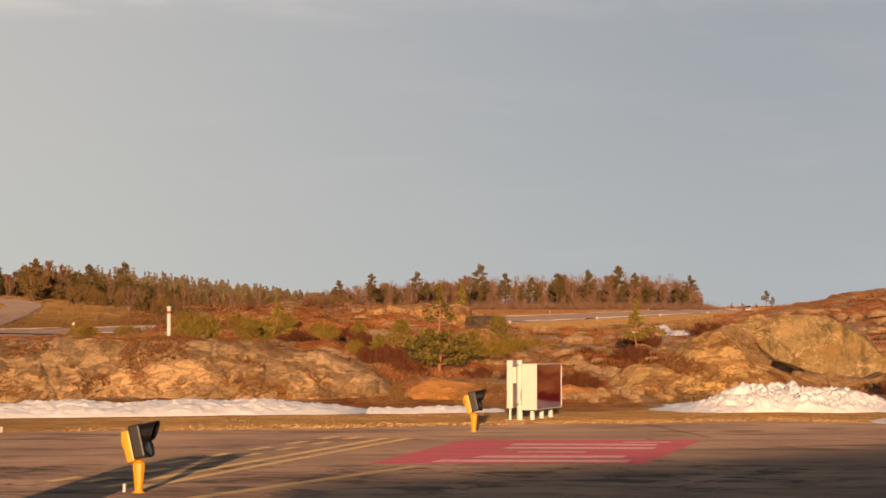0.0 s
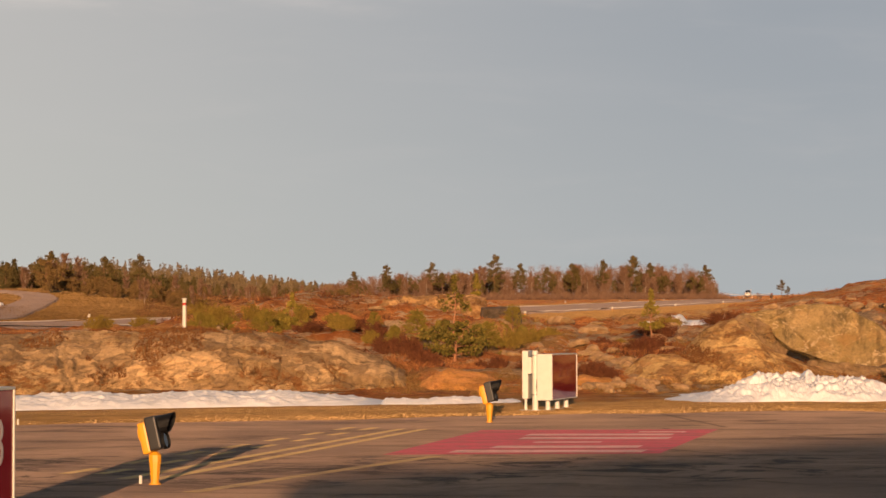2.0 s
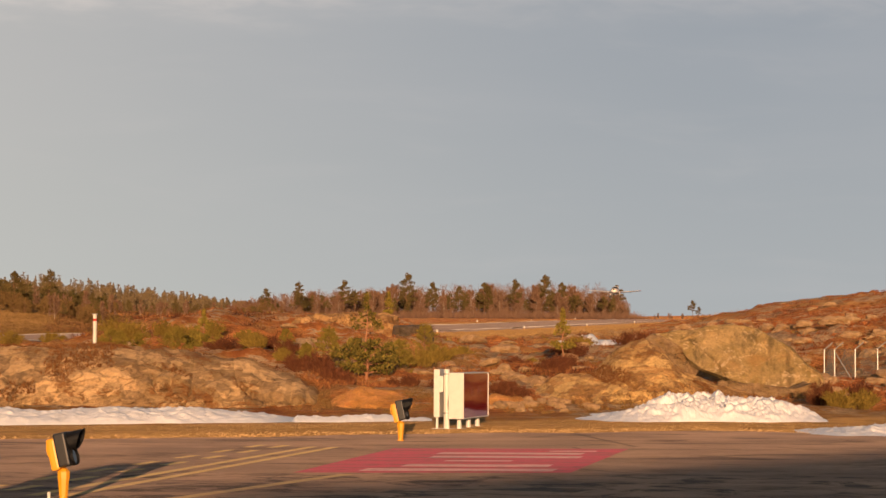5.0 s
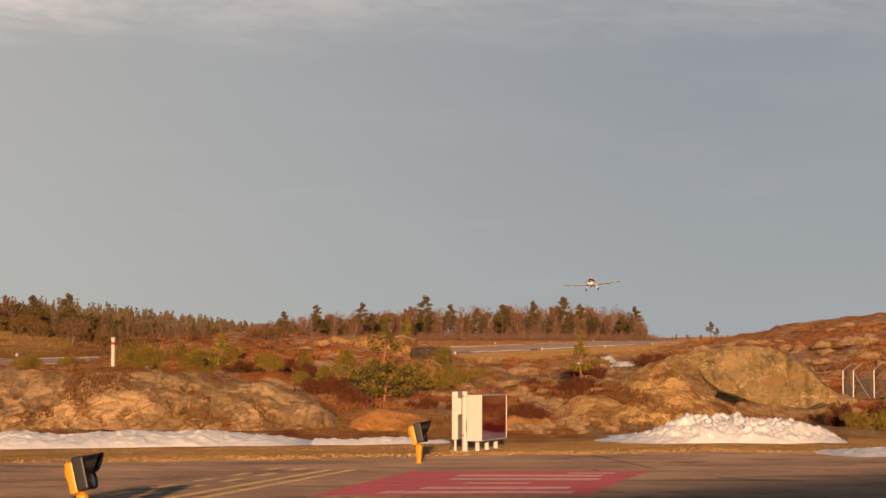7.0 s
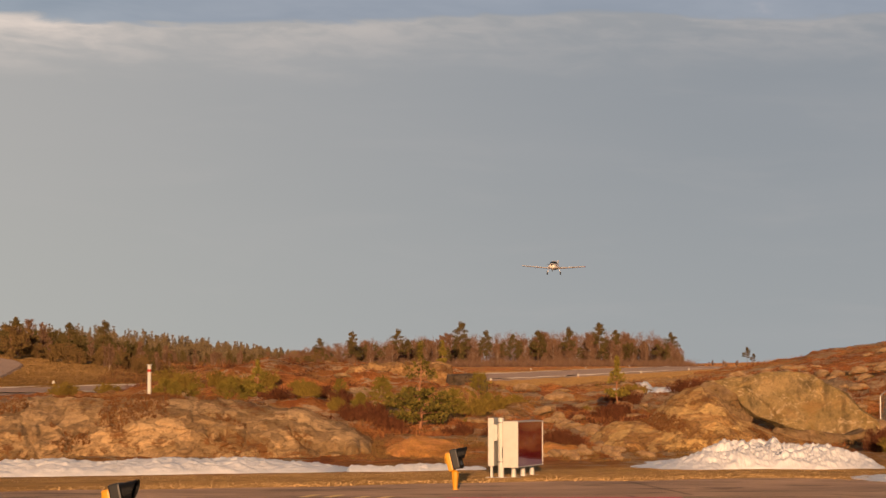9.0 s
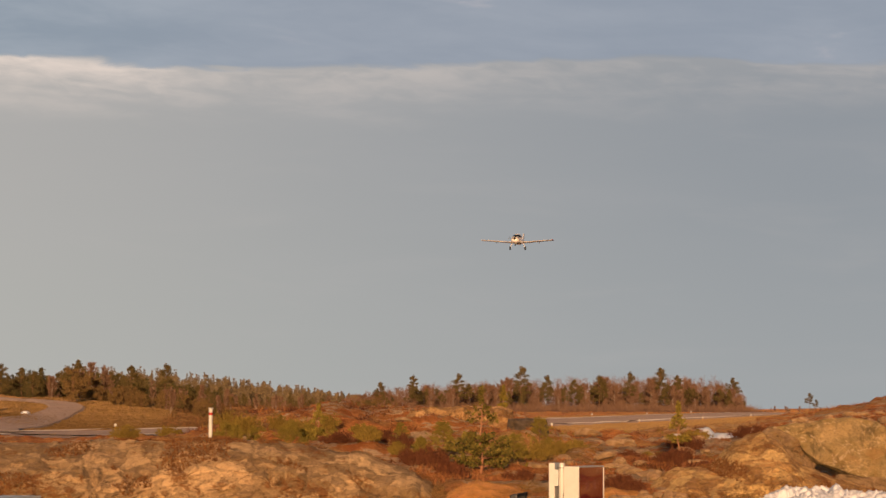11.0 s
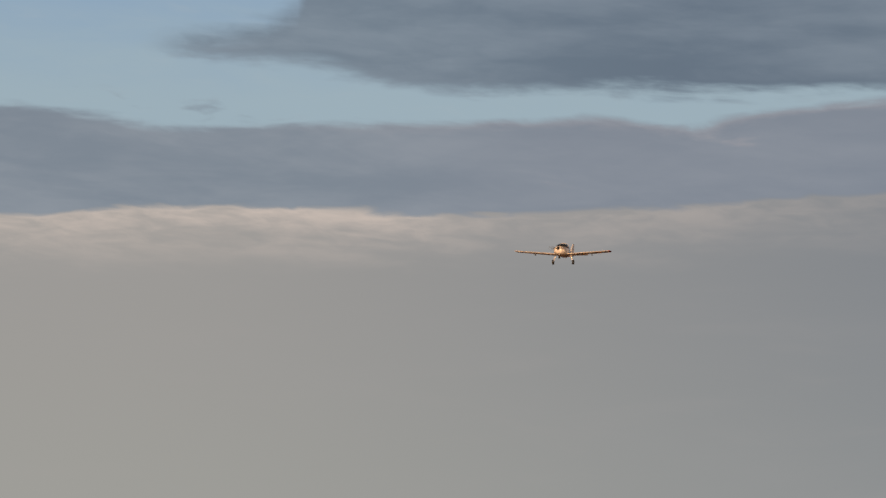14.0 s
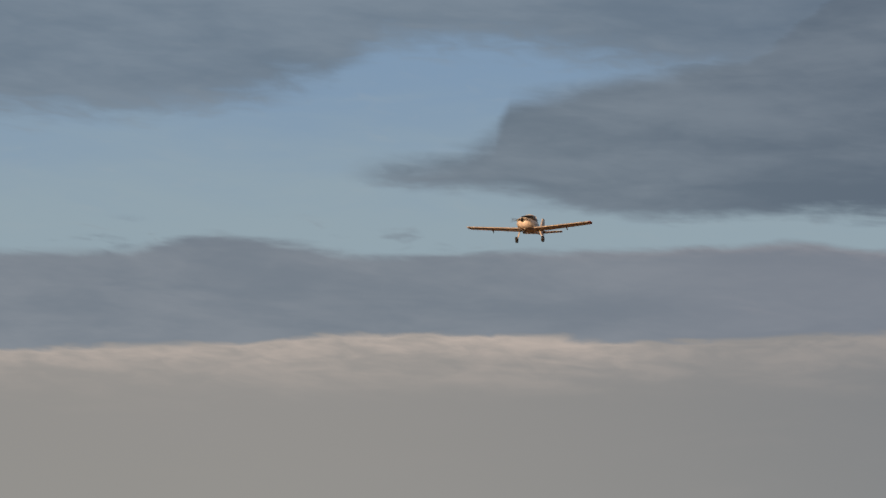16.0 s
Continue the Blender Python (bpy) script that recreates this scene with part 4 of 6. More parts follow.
def guard_light(x, y, turn, label):
    """Yellow runway guard light: tapered stem, tilted yellow back and two hooded black lamps that look to local +x."""
    s = empty("guard_light", pose(x, y, 0, 0, 0, turn), label, "airport light", "runway guard lights")
    bm = bmesh.new()
    tube(bm, (0, 0, 0), (0, 0, 0.012), 0.062, 0.058, 16)
    tube(bm, (0, 0, 0.01), (0, 0, 0.06), 0.045, 0.035, 14)
    part("base_flange", bm, M_YELLOW, s)
    bm = bmesh.new()
    tube(bm, (0, 0, 0.05), (0, 0, 0.21), 0.043, 0.056, 8)
    tube(bm, (0, 0, 0.21), (0, 0, 0.285), 0.061, 0.061, 8)
    tube(bm, (0, 0, 0.285), (0, 0, 0.315), 0.061, 0.034, 8)
    part("stem", bm, M_YELLOW, s, smooth=False)
    tilt = pose(0, 0, 0.305, 0, -13, 0)
    bm = bmesh.new()
    box(bm, (-0.09, -0.10, 0.0), (0.0, 0.10, 0.31), 0.025, tilt)
    back = part("housing", bm, M_YELLOW, s)
    bm = bmesh.new()
    box(bm, (0.0, -0.13, 0.02), (0.12, 0.13, 0.345), 0.02, tilt)
    body = part("lamp_body", bm, M_BLACK, s, "black plastic lamp body")
    for zz, w in ((0.25, 0.09), (0.095, 0.085)):
        bm = bmesh.new()
        n = 18
        rings = []
        for xx, r in ((0.11, w), (0.23 if zz > 0.2 else 0.15, w * 0.98)):
            rings.append([bm.verts.new(tilt @ Vector((xx + (0.05 * math.sin(a) if xx > 0.15 else 0), r * math.cos(a), zz + r * math.sin(a)))) for a in [2 * math.pi * k / n for k in range(n)]])
        for k in range(n):
            bm.faces.new((rings[0][k], rings[0][(k + 1) % n], rings[1][(k + 1) % n], rings[1][k]))
        bmesh.ops.solidify(bm, geom=bm.faces[:], thickness=0.008)
        hood = part("hood", bm, M_BLACK, body)
        bm = bmesh.new()
        tube(bm, tilt @ Vector((0.11, 0, zz)), tilt @ Vector((0.135, 0, zz)), w * 0.9, w * 0.8, 20)
        part("lens", bm, M_LENS, hood, "dark smoked lens")
    bm = bmesh.new()
    for k in range(9):
        a0, a1 = math.pi * k / 8 - math.pi / 2, math.pi * (k + 1) / 8 - math.pi / 2
        if k < 8:
            tube(bm, tilt @ Vector((-0.088 - 0.032 * math.cos(a0), -0.02, 0.20 + 0.075 * math.sin(a0))), tilt @ Vector((-0.088 - 0.032 * math.cos(a1), -0.02, 0.20 + 0.075 * math.sin(a1))), 0.008, 0.008, 6)
    part("cable_loop", bm, M_YELLOW, back)
    return s


guard_light(-2.57, 22.0, -14, "yellow guard light with black hooded lamps")
guard_light(1.09, 37.0, -14, "yellow guard light with black hooded lamps")


def stub(x, y, h, label="small white marker stub on the tarmac"):
    s = empty("marker_stub", pose(x, y, 0), label, "marker", "white marker stubs")
    bm = bmesh.new(); tube(bm, (0, 0, 0), (0, 0, h), 0.016, 0.016, 10); part("stub", bm, M_WHITE, s)
    bm = bmesh.new(); tube(bm, (0, 0, h), (0, 0, h + 0.012), 0.02, 0.014, 10); part("cap", bm, M_WHITE, s)


stub(-2.72, 22.1, 0.07)
stub(-6.45, 36.5, 0.08)


def marker_post(x, y, z, h):
    s = empty("marker_post", pose(x, y, z), "white marker post with red band on the outcrop", "post")
    bm = bmesh.new(); tube(bm, (0, 0, -0.1), (0, 0, h * 0.80), 0.045, 0.045, 14); part("post", bm, M_WHITE, s)
    bm = bmesh.new(); tube(bm, (0, 0, h * 0.80), (0, 0, h * 0.88), 0.046, 0.046, 14); part("band", bm, M_REDPOST, s, "red band")
    bm = bmesh.new(); tube(bm, (0, 0, h * 0.88), (0, 0, h), 0.045, 0.045, 14); tube(bm, (0, 0, h), (0, 0, h + 0.02), 0.07, 0.05, 14); part("cap", bm, M_WHITE, s)


marker_post(-5.56, 53.4, 1.50, 0.76)


# ================= aeroplane =================
M_PLANE = plain("aircraft_white", (0.78, 0.73, 0.70), 0.3, dirt=0.12, scale=2.0, bump=0)
M_GLASS = plain("dark_canopy", (0.02, 0.022, 0.025), 0.08, dirt=0.05, bump=0)
M_TYRE = plain("rubber", (0.025, 0.024, 0.024), 0.8)
M_TIP = plain("red_tip", (0.55, 0.07, 0.05), 0.4)


def loft(bm, rings):
    """Skin over closed rings of equal length, capped at both ends."""
    vs = [[bm.verts.new(p) for p in ring] for ring in rings]
    n = len(vs[0])
    for a, b in zip(vs, vs[1:]):
        for k in range(n):
            bm.faces.new((a[k], a[(k + 1) % n], b[(k + 1) % n], b[k]))
    bm.faces.new(vs[0][::-1])
    bm.faces.new(vs[-1])
    bmesh.ops.recalc_face_normals(bm, faces=bm.faces)
    return bm


def oval(y, z, w, h, n=24, p=2.4):
    pts = []
    for k in range(n):
        a = 2 * math.pi * k / n
        c, s = math.cos(a), math.sin(a)
        pts.append((w * math.copysign(abs(c) ** (2 / p), c), y, z + h * math.copysign(abs(s) ** (2 / p), s)))
    return pts


def aerofoil(x, y_le, chord, z, thick, n=16):
    up = [(x, y_le - chord * t, z + thick * chord * (1.35 * math.sqrt(t) * (1 - t) ** 0.9)) for t in [(k / n) ** 1.6 for k in range(n + 1)]]
    low = [(x, y_le - chord * t, z - thick * chord * 0.42 * t ** 0.35 * (1 - t)) for t in [(k / n) ** 1.6 for k in range(n - 1, 0, -1)]]
    return up + low


def aeroplane():
    """Low-wing single-engined light aircraft. Local +y is forward, origin at the cabin."""
    p = new("light_aircraft")
    tagged(p, "white low-wing single-engined light aircraft in flight", "aeroplane")
    bm = bmesh.new()
    loft(bm, [oval(2.05, -0.04, 0.32, 0.26), oval(1.95, -0.06, 0.46, 0.36), oval(1.4, -0.07, 0.60, 0.43), oval(0.8, -0.03, 0.66, 0.47), oval(0.0, 0.0, 0.68, 0.50),
              oval(-1.0, 0.02, 0.60, 0.48), oval(-2.0, 0.08, 0.38, 0.36), oval(-3.4, 0.18, 0.2, 0.24), oval(-4.9, 0.28, 0.06, 0.14)])
    part("fuselage", bm, M_PLANE, p, smooth=True)
    bm = bmesh.new()
    loft(bm, [oval(1.02, 0.36, 0.42, 0.05), oval(0.55, 0.48, 0.54, 0.24), oval(0.0, 0.52, 0.56, 0.33), oval(-0.7, 0.48, 0.52, 0.30), oval(-1.6, 0.36, 0.36, 0.15)])
    canopy = part("canopy", bm, M_GLASS, p, "dark bubble canopy", True)
    bm = bmesh.new()
    for k in range(12):
        a0, a1 = math.pi * k / 12, math.pi * (k + 1) / 12
        tube(bm, (0.56 * math.cos(a0), -0.05, 0.52 + 0.34 * math.sin(a0)), (0.56 * math.cos(a1), -0.05, 0.52 + 0.34 * math.sin(a1)), 0.035, 0.035, 6)
    part("canopy_arch", bm, M_PLANE, canopy, "white canopy arch", True)
    for s in (-1, 1):
        bm = bmesh.new()
        loft(bm, [aerofoil(s * 0.3, 0.75, 1.55, -0.32, 0.14), aerofoil(s * 1.5, 0.72, 1.5, -0.24, 0.14), aerofoil(s * 4.74, 0.5, 1.15, 0.03, 0.13)])
        wing = part("wing", bm, M_PLANE, p)
        bm = bmesh.new()
        loft(bm, [aerofoil(s * 4.742, 0.5, 1.15, 0.032, 0.13), aerofoil(s * 4.84, 0.42, 1.0, 0.05, 0.11), aerofoil(s * 4.9, 0.25, 0.6, 0.07, 0.06)])
        part("wing_tip", bm, M_TIP if s < 0 else M_PLANE, wing, "red wing tip" if s < 0 else "white wing tip", True)
        bm = bmesh.new()
        box(bm, (s * 2.9 - 0.02, -0.55, -0.34), (s * 2.9 + 0.02, -0.2, -0.18), 0.008)
        part("flap_hinge", bm, M_STEEL, wing)
        bm = bmesh.new()
        loft(bm, [aerofoil(s * 0.05, -4.1, 0.95, 0.30, 0.10), aerofoil(s * 1.55, -4.25, 0.7, 0.32, 0.09)])
        part("tailplane", bm, M_PLANE, p, smooth=True)
        bm = bmesh.new()
        tube(bm, (s * 0.75, -0.25, -0.3), (s * 1.0, -0.3, -0.95), 0.055, 0.04, 10)
        leg = part("main_leg", bm, M_PLANE, p)
        bm = bmesh.new()
        tube(bm, (s * 0.95, -0.3, -1.0), (s * 1.1, -0.3, -1.0), 0.24, 0.24, 20)
        part("wheel", bm, M_TYRE, leg, "black tyre")
    bm = bmesh.new()
    fin = [[(sx * 0.055, -3.6, 0.4), (sx * 0.055, -4.95, 0.42), (sx * 0.03, -5.15, 1.42), (sx * 0.03, -4.55, 1.42)] for sx in (-1, 1)]
    loft(bm, fin)
    part("fin", bm, M_PLANE, p)
    bm = bmesh.new()
    tube(bm, (0, 1.45, -0.3), (0, 1.5, -0.66), 0.045, 0.04, 10)
    leg = part("nose_leg", bm, M_PLANE, p)
    bm = bmesh.new()
    tube(bm, (-0.06, 1.5, -0.72), (0.06, 1.5, -0.72), 0.17, 0.17, 20)
    part("wheel", bm, M_TYRE, leg, "black tyre")
    for s in (-1, 1):
        bm = bmesh.new()
        box(bm, (s * 0.22 - 0.1, 1.93, 0.08), (s * 0.22 + 0.1, 2.02, 0.22), 0.02)
        part("air_intake", bm, M_BLACK, p, "dark cowling intake")
    bm = bmesh.new()
    box(bm, (-0.12, 1.93, -0.26), (0.12, 2.02, -0.13), 0.02)
    part("air_intake", bm, M_BLACK, p, "dark cowling intake")
    bm = bmesh.new()
    loft(bm, [oval(2.05, 0.08, 0.17, 0.17), oval(2.2, 0.08, 0.12, 0.12), oval(2.34, 0.08, 0.02, 0.02)])
    part("spinner", bm, M_BLACK, p, "dark spinner", True)
    prop = new("propeller")
    prop.parent = p
    for s in (-1, 1):
        bm = bmesh.new()
        rings = []
        for r, c, tw in ((0.12, 0.045, 55), (0.45, 0.05, 35), (0.92, 0.03, 20)):
            ct, st = math.cos(radians(tw)), math.sin(radians(tw))
            rings.append([(s * r, a * st - b * ct * 0.2, a * ct + b * st * 0.2) for a, b in ((-c, 0), (0, 0.05), (c, 0), (0, -0.05))])
        loft(bm, rings)
        part("blade", bm, M_STEEL, prop, "dark propeller blade")
    return p, prop


plane, propeller = aeroplane()


# ================= plants =================
def blades(centres, dirs, length, width, rng, per=1):
    """Thin triangles that spring from centres along dirs (arrays), as vertex and face arrays."""
    c = np.repeat(centres, per, 0)
    d = np.repeat(dirs, per, 0) + rng.normal(0, 0.35, (len(c), 3))
    d /= np.linalg.norm(d, axis=1)[:, None]
    ln = length * rng.uniform(0.6, 1.25, len(c))[:, None]
    side = np.cross(d, rng.normal(size=(len(c), 3)))
    side /= np.linalg.norm(side, axis=1)[:, None] + 1e-9
    w = width * rng.uniform(0.7, 1.3, len(c))[:, None]
    v = np.stack([c - side * w, c + side * w, c + d * ln], 1).reshape(-1, 3)
    return v, np.arange(len(v)).reshape(-1, 3)


def join(chunks):
    vs, fs, k = [], [], 0
    for v, f in chunks:
        vs.append(v)
        fs.append(f + k)
        k += len(v)
    return np.concatenate(vs), np.concatenate(fs)


def soup(name, chunks, mat, parent=None, label=""):
    v, f = join(chunks)
    me = bpy.data.meshes.new(name)
    me.vertices.add(len(v))
    me.vertices.foreach_set("co", v.astype(np.float32).ravel())
    me.loops.add(f.size)
    me.loops.foreach_set("vertex_index", f.astype(np.int32).ravel())
    me.polygons.add(len(f))
    me.polygons.foreach_set("loop_start", np.arange(0, f.size, 3, dtype=np.int32))
    me.update(calc_edges=True)
    me.materials.append(mat)
    ob = new(name, me)
    ob.parent = parent
    return tagged(ob, label)


def clump(c, r, n, size, rng, flat=0.7):
    """A loose tuft of small leaf triangles round c."""
    p = rng.normal(size=(n, 3))
    p /= np.linalg.norm(p, axis=1)[:, None]
    rad = rng.uniform(0.25, 1.0, (n, 1)) ** 0.6
    q = np.asarray(c) + p * rad * np.array([r, r, r * flat])
    d = p + rng.normal(0, 0.7, (n, 3)) + np.array([0, 0, 0.3])
    return blades(q, d / np.linalg.norm(d, axis=1)[:, None], size, size * 0.32, rng)


def trunk_mesh(parent, h, r, rng, mat, bend=0.03):
    bm = bmesh.new()
    pts = [Vector((rng.normal(0, bend) * h * k / 6, rng.normal(0, bend) * h * k / 6, h * k / 6 - 0.15 * (k == 0))) for k in range(7)]
    for k in range(6):
        tube(bm, pts[k], pts[k + 1], r * (1 - k / 6.6), r * (1 - (k + 1) / 6.6), 6)
    return part("trunk", bm, mat, parent), pts


def limb(parent_bm, a, b, r):
    tube(parent_bm, a, b, r, r * 0.35, 4)


def pine(seed, h, crown_from=0.45):
    """Tall Scots pine: bare stem, uneven crown of separate tufts."""
    rng = np.random.RandomState(seed)
    t = new("pine_tree")
    tagged(t, "tall dark green pine with bare stem and ragged crown", "tree", "pines behind the runway")
    tr, pts = trunk_mesh(t, h * 0.97, h * 0.016, rng, M_BARK)
    bm = bmesh.new()
    chunks = []
    n = 26
    for k in range(n):
        f = crown_from + (1 - crown_from) * (k + rng.rand()) / n
        spread = h * (0.05 + 0.17 * (1 - ((f - crown_from) / (1 - crown_from)) ** 1.6)) * rng.uniform(0.5, 1.25)
        a = rng.rand() * 6.283
        base = Vector((0, 0, f * h * 0.95))
        tip = base + Vector((math.cos(a) * spread, math.sin(a) * spread, h * rng.uniform(-0.01, 0.05)))
        limb(bm, base, tip, h * 0.005)
        for q in (0.55, 1.0):
            c = base.lerp(tip, q)
            chunks.append(clump(c, h * rng.uniform(0.035, 0.065), 46, h * 0.03, rng, 0.6))
    chunks.append(clump((0, 0, h * 0.97), h * 0.04, 60, h * 0.03, rng, 1.2))
    part("bough", bm, M_BARK, tr)
    soup("crown", chunks, M_NEEDLE, t)
    return t


def broad_pine(seed, h):
    """Old bushy pine grown in the open: short stem, boughs low down, billowing rounded crown."""
    rng = np.random.RandomState(seed)
    t = new("bushy_pine")
    tagged(t, "broad bushy brownish-green pine at the forest's edge", "tree", "bushy pines")
    tr, pts = trunk_mesh(t, h * 0.9, h * 0.022, rng, M_BARK)
    bm = bmesh.new()
    chunks = []
    for k in range(44):
        f = rng.uniform(0.1, 0.93)
        a = rng.rand() * 6.283
        reach = h * 0.40 * math.sqrt(max(0.05, 1 - ((f - 0.42) / 0.60) ** 2)) * rng.uniform(0.55, 1.08)
        base = Vector((0, 0, f * h * 0.9))
        tip = base + Vector((math.cos(a) * reach, math.sin(a) * reach, h * rng.uniform(0.0, 0.08)))
        limb(bm, base, tip, h * 0.006)
        for q in (0.5, 0.8, 1.0):
            chunks.append(clump(base.lerp(tip, q), h * rng.uniform(0.05, 0.085), 34, h * 0.04, rng, 0.75))
    part("bough", bm, M_BARK, tr)
    soup("crown", chunks, M_BROADPINE, t)
    return t


def spruce(seed, h, lean=1.0):
    rng = np.random.RandomState(seed)
    t = new("spruce_tree")
    tagged(t, "dark narrow spruce with drooping boughs", "tree", "forest spruces")
    trunk_mesh(t, h, h * 0.014, rng, M_BARK, 0.004)
    chunks = []
    levels = 17
    for k in range(levels):
        f = 0.08 + 0.9 * k / levels
        rad = h * 0.19 * lean * (1 - f) ** 0.85 * rng.uniform(0.8, 1.15) + h * 0.012
        nb = max(4, int(9 * (1 - f)))
        for b in range(nb):
            a = 6.283 * (b + rng.rand()) / nb
            m = max(2, int(rad / (h * 0.035)))
            for s in range(1, m + 1):
                q = s / m
                c = (math.cos(a) * rad * q, math.sin(a) * rad * q, f * h - rad * 0.45 * q * q)
                chunks.append(clump(c, h * 0.026, 9, h * 0.035, rng, 0.8))
    chunks.append(clump((0, 0, h), h * 0.015, 14, h * 0.03, rng, 2.5))
    soup("crown", chunks, M_SPRUCE, t)
    return t


def birch(seed, h):
    """Bare birch: pale stem and a haze of reddish twigs."""
    rng = np.random.RandomState(seed)
    t = new("bare_tree")
    tagged(t, "leafless birch with a haze of reddish twigs", "tree", "bare trees behind the runway")
    tr, pts = trunk_mesh(t, h * 0.9, h * 0.012, rng, M_PALEBARK, 0.02)
    bm = bmesh.new()
    cs, ds = [], []
    for k in range(34):
        f = rng.uniform(0.06, 0.9)
        a = rng.rand() * 6.283
        ln = h * rng.uniform(0.12, 0.3) * (1.05 - 0.75 * f)
        base = Vector((0, 0, f * h))
        tip = base + Vector((math.cos(a) * ln * 0.8, math.sin(a) * ln * 0.8, ln * 1.2))
        limb(bm, base, tip, h * 0.005)
        for q in np.linspace(0.2, 1, 11):
            c = base.lerp(tip, q)
            cs.append(c[:])
            ds.append((tip - base).normalized()[:])
    part("bough", bm, M_PALEBARK, tr)
    v = blades(np.array(cs), np.array(ds), h * 0.11, h * 0.0045, rng, 7)
    soup("crown", [v], M_TWIG, t)
    return t


def young_pine(seed, h):
    """Small bushy pine sapling with upright leader and needle tufts."""
    rng = np.random.RandomState(seed)
    t = new("young_pine")
    tagged(t, "small yellow-green pine sapling among heather", "tree", "young pines on the moor")
    bm = bmesh.new()
    tube(bm, (0, 0, -0.1), (0.02 * h, 0, h * 0.95), h * 0.016 + 0.006, 0.006, 7)
    tr = part("trunk", bm, M_BARK, t)
    bm = bmesh.new()
    cs, ds = [], []
    whorls = 6
    for k in range(whorls):
        f = 0.16 + 0.7 * k / (whorls - 1)
        nb = rng.randint(4, 7)
        for b in range(nb):
            a = 6.283 * (b + rng.rand() * 0.7) / nb
            ln = h * 0.56 * (1.05 - f) ** 0.8 * rng.uniform(0.6, 1.15)
            base = Vector((0, 0, f * h))
            tip = base + Vector((math.cos(a) * ln, math.sin(a) * ln, ln * rng.uniform(0.25, 0.6)))
            limb(bm, base, tip, 0.009)
            for q in np.linspace(0.35, 1.0, 6):
                c = base.lerp(tip, q)
                for _ in range(2):
                    cs.append((np.array(c[:]) + rng.normal(0, 0.03 * h, 3)))
                    ds.append(((tip - base).normalized() + Vector((0, 0, 0.5))).normalized()[:])
    for q in np.linspace(0.8, 1.0, 8):
        cs.append(np.array((0.02 * h, 0, h * q)))
        ds.append((0, 0, 1))
    part("branch_whorl", bm, M_BARK, tr)
    v = blades(np.array(cs), np.array(ds) * 0.55, 0.11 + 0.03 * h, 0.009, rng, 10)
    soup("crown", [v], M_NEEDLE_YOUNG, t)
    return t


def plant_out(makers, spots):
    """First use of each plant is the plant itself, later ones are copies."""
    made = {}
    for kind, x, y, s, turn in spots:
        m = pose(x, y, ground_z(x, y) - 0.03, 0, 0, turn) @ Matrix.Scale(s, 4)
        if kind in made:
            copy_thing(made[kind], m)
        else:
            made[kind] = makers[kind]()
            made[kind].matrix_basis = m


rng = np.random.RandomState(11)
PINES = {("p", k): (lambda k=k: pine(40 + k, 1.0 * 10, (0.35, 0.5, 0.45, 0.6, 0.4)[k])) for k in range(5)}
SPRUCES = {("s", k): (lambda k=k: spruce(60 + k, 10.0, (1.0, 1.3, 0.85, 1.15)[k])) for k in range(4)}
BIRCHES = {("b", k): (lambda k=k: birch(80 + k, 10.0)) for k in range(4)}
BROAD = {("w", k): (lambda k=k: broad_pine(140 + k, 10.0)) for k in range(3)}
ALL = {**PINES, **SPRUCES, **BIRCHES, **BROAD}


def fan(a, d):
    """Ground place from the sideways slope of the sight line and the distance."""
    return a * d, d


spots = []
# wood behind the runway: named tall pines, then mixed filling with bare birches
for a, hh in ((-0.0154, 1.02), (0.0042, 1.06), (0.0318, 1.22), (0.0435, 1.0), (0.066, 1.05), (0.0796, 1.1), (0.0927, 1.2), (0.1, 1.02), (0.1247, 0.98), (-0.03, 0.8), (0.055, 0.95)):
    d = rng.uniform(640, 665)
    spots.append((("p", rng.randint(5)), *fan(a, d), hh, rng.rand() * 360))
for k in range(185):
    a = rng.uniform(-0.048, 0.131)
    d = rng.uniform(632, 690)
    tall = np.interp(a, (-0.048, -0.02, 0.02, 0.09, 0.118, 0.131), (0.35, 0.72, 0.85, 0.95, 0.85, 0.45)) * rng.uniform(0.62, 1.0)
    bare = rng.rand() < 0.7
    tall = tall * (1.22 if bare else 0.95)
    kind = ("b", rng.randint(4)) if bare else ("p", rng.randint(5))
    spots.append((kind, *fan(a, d), tall, rng.rand() * 360))
# low reddish scrub at the wood's foot
for k in range(20):
    a = rng.uniform(-0.06, 0.133)
    spots.append((("b", rng.randint(4)), *fan(a, rng.uniform(615, 640)), rng.uniform(0.25, 0.5), rng.rand() * 360))
# forest on the other side
for k in range(360):
    a = rng.uniform(-0.268, -0.105)
    d = rng.uniform(470, 570) + 60 * smooth01(a, -0.17, -0.1)
    tall = np.interp(a, (-0.262, -0.2, -0.16, -0.13, -0.105), (0.80, 0.84, 0.88, 0.74, 0.55)) * rng.choice((0.55, 0.72, 0.85, 0.95, 1.05)) * rng.uniform(0.9, 1.08)
    roll_ = rng.rand()
    kind = ("s", rng.randint(4)) if roll_ < 0.66 else (("p", rng.randint(5)) if roll_ < 0.92 else ("b", rng.randint(4)))
    spots.append((kind, *fan(a, d), tall, rng.rand() * 360))
for a, hh in ((-0.1625, 1.08), (-0.139, 0.92), (-0.124, 0.95), (-0.196, 0.98)):
    spots.append((("p", rng.randint(5)), *fan(a, 500), hh, rng.rand() * 360))
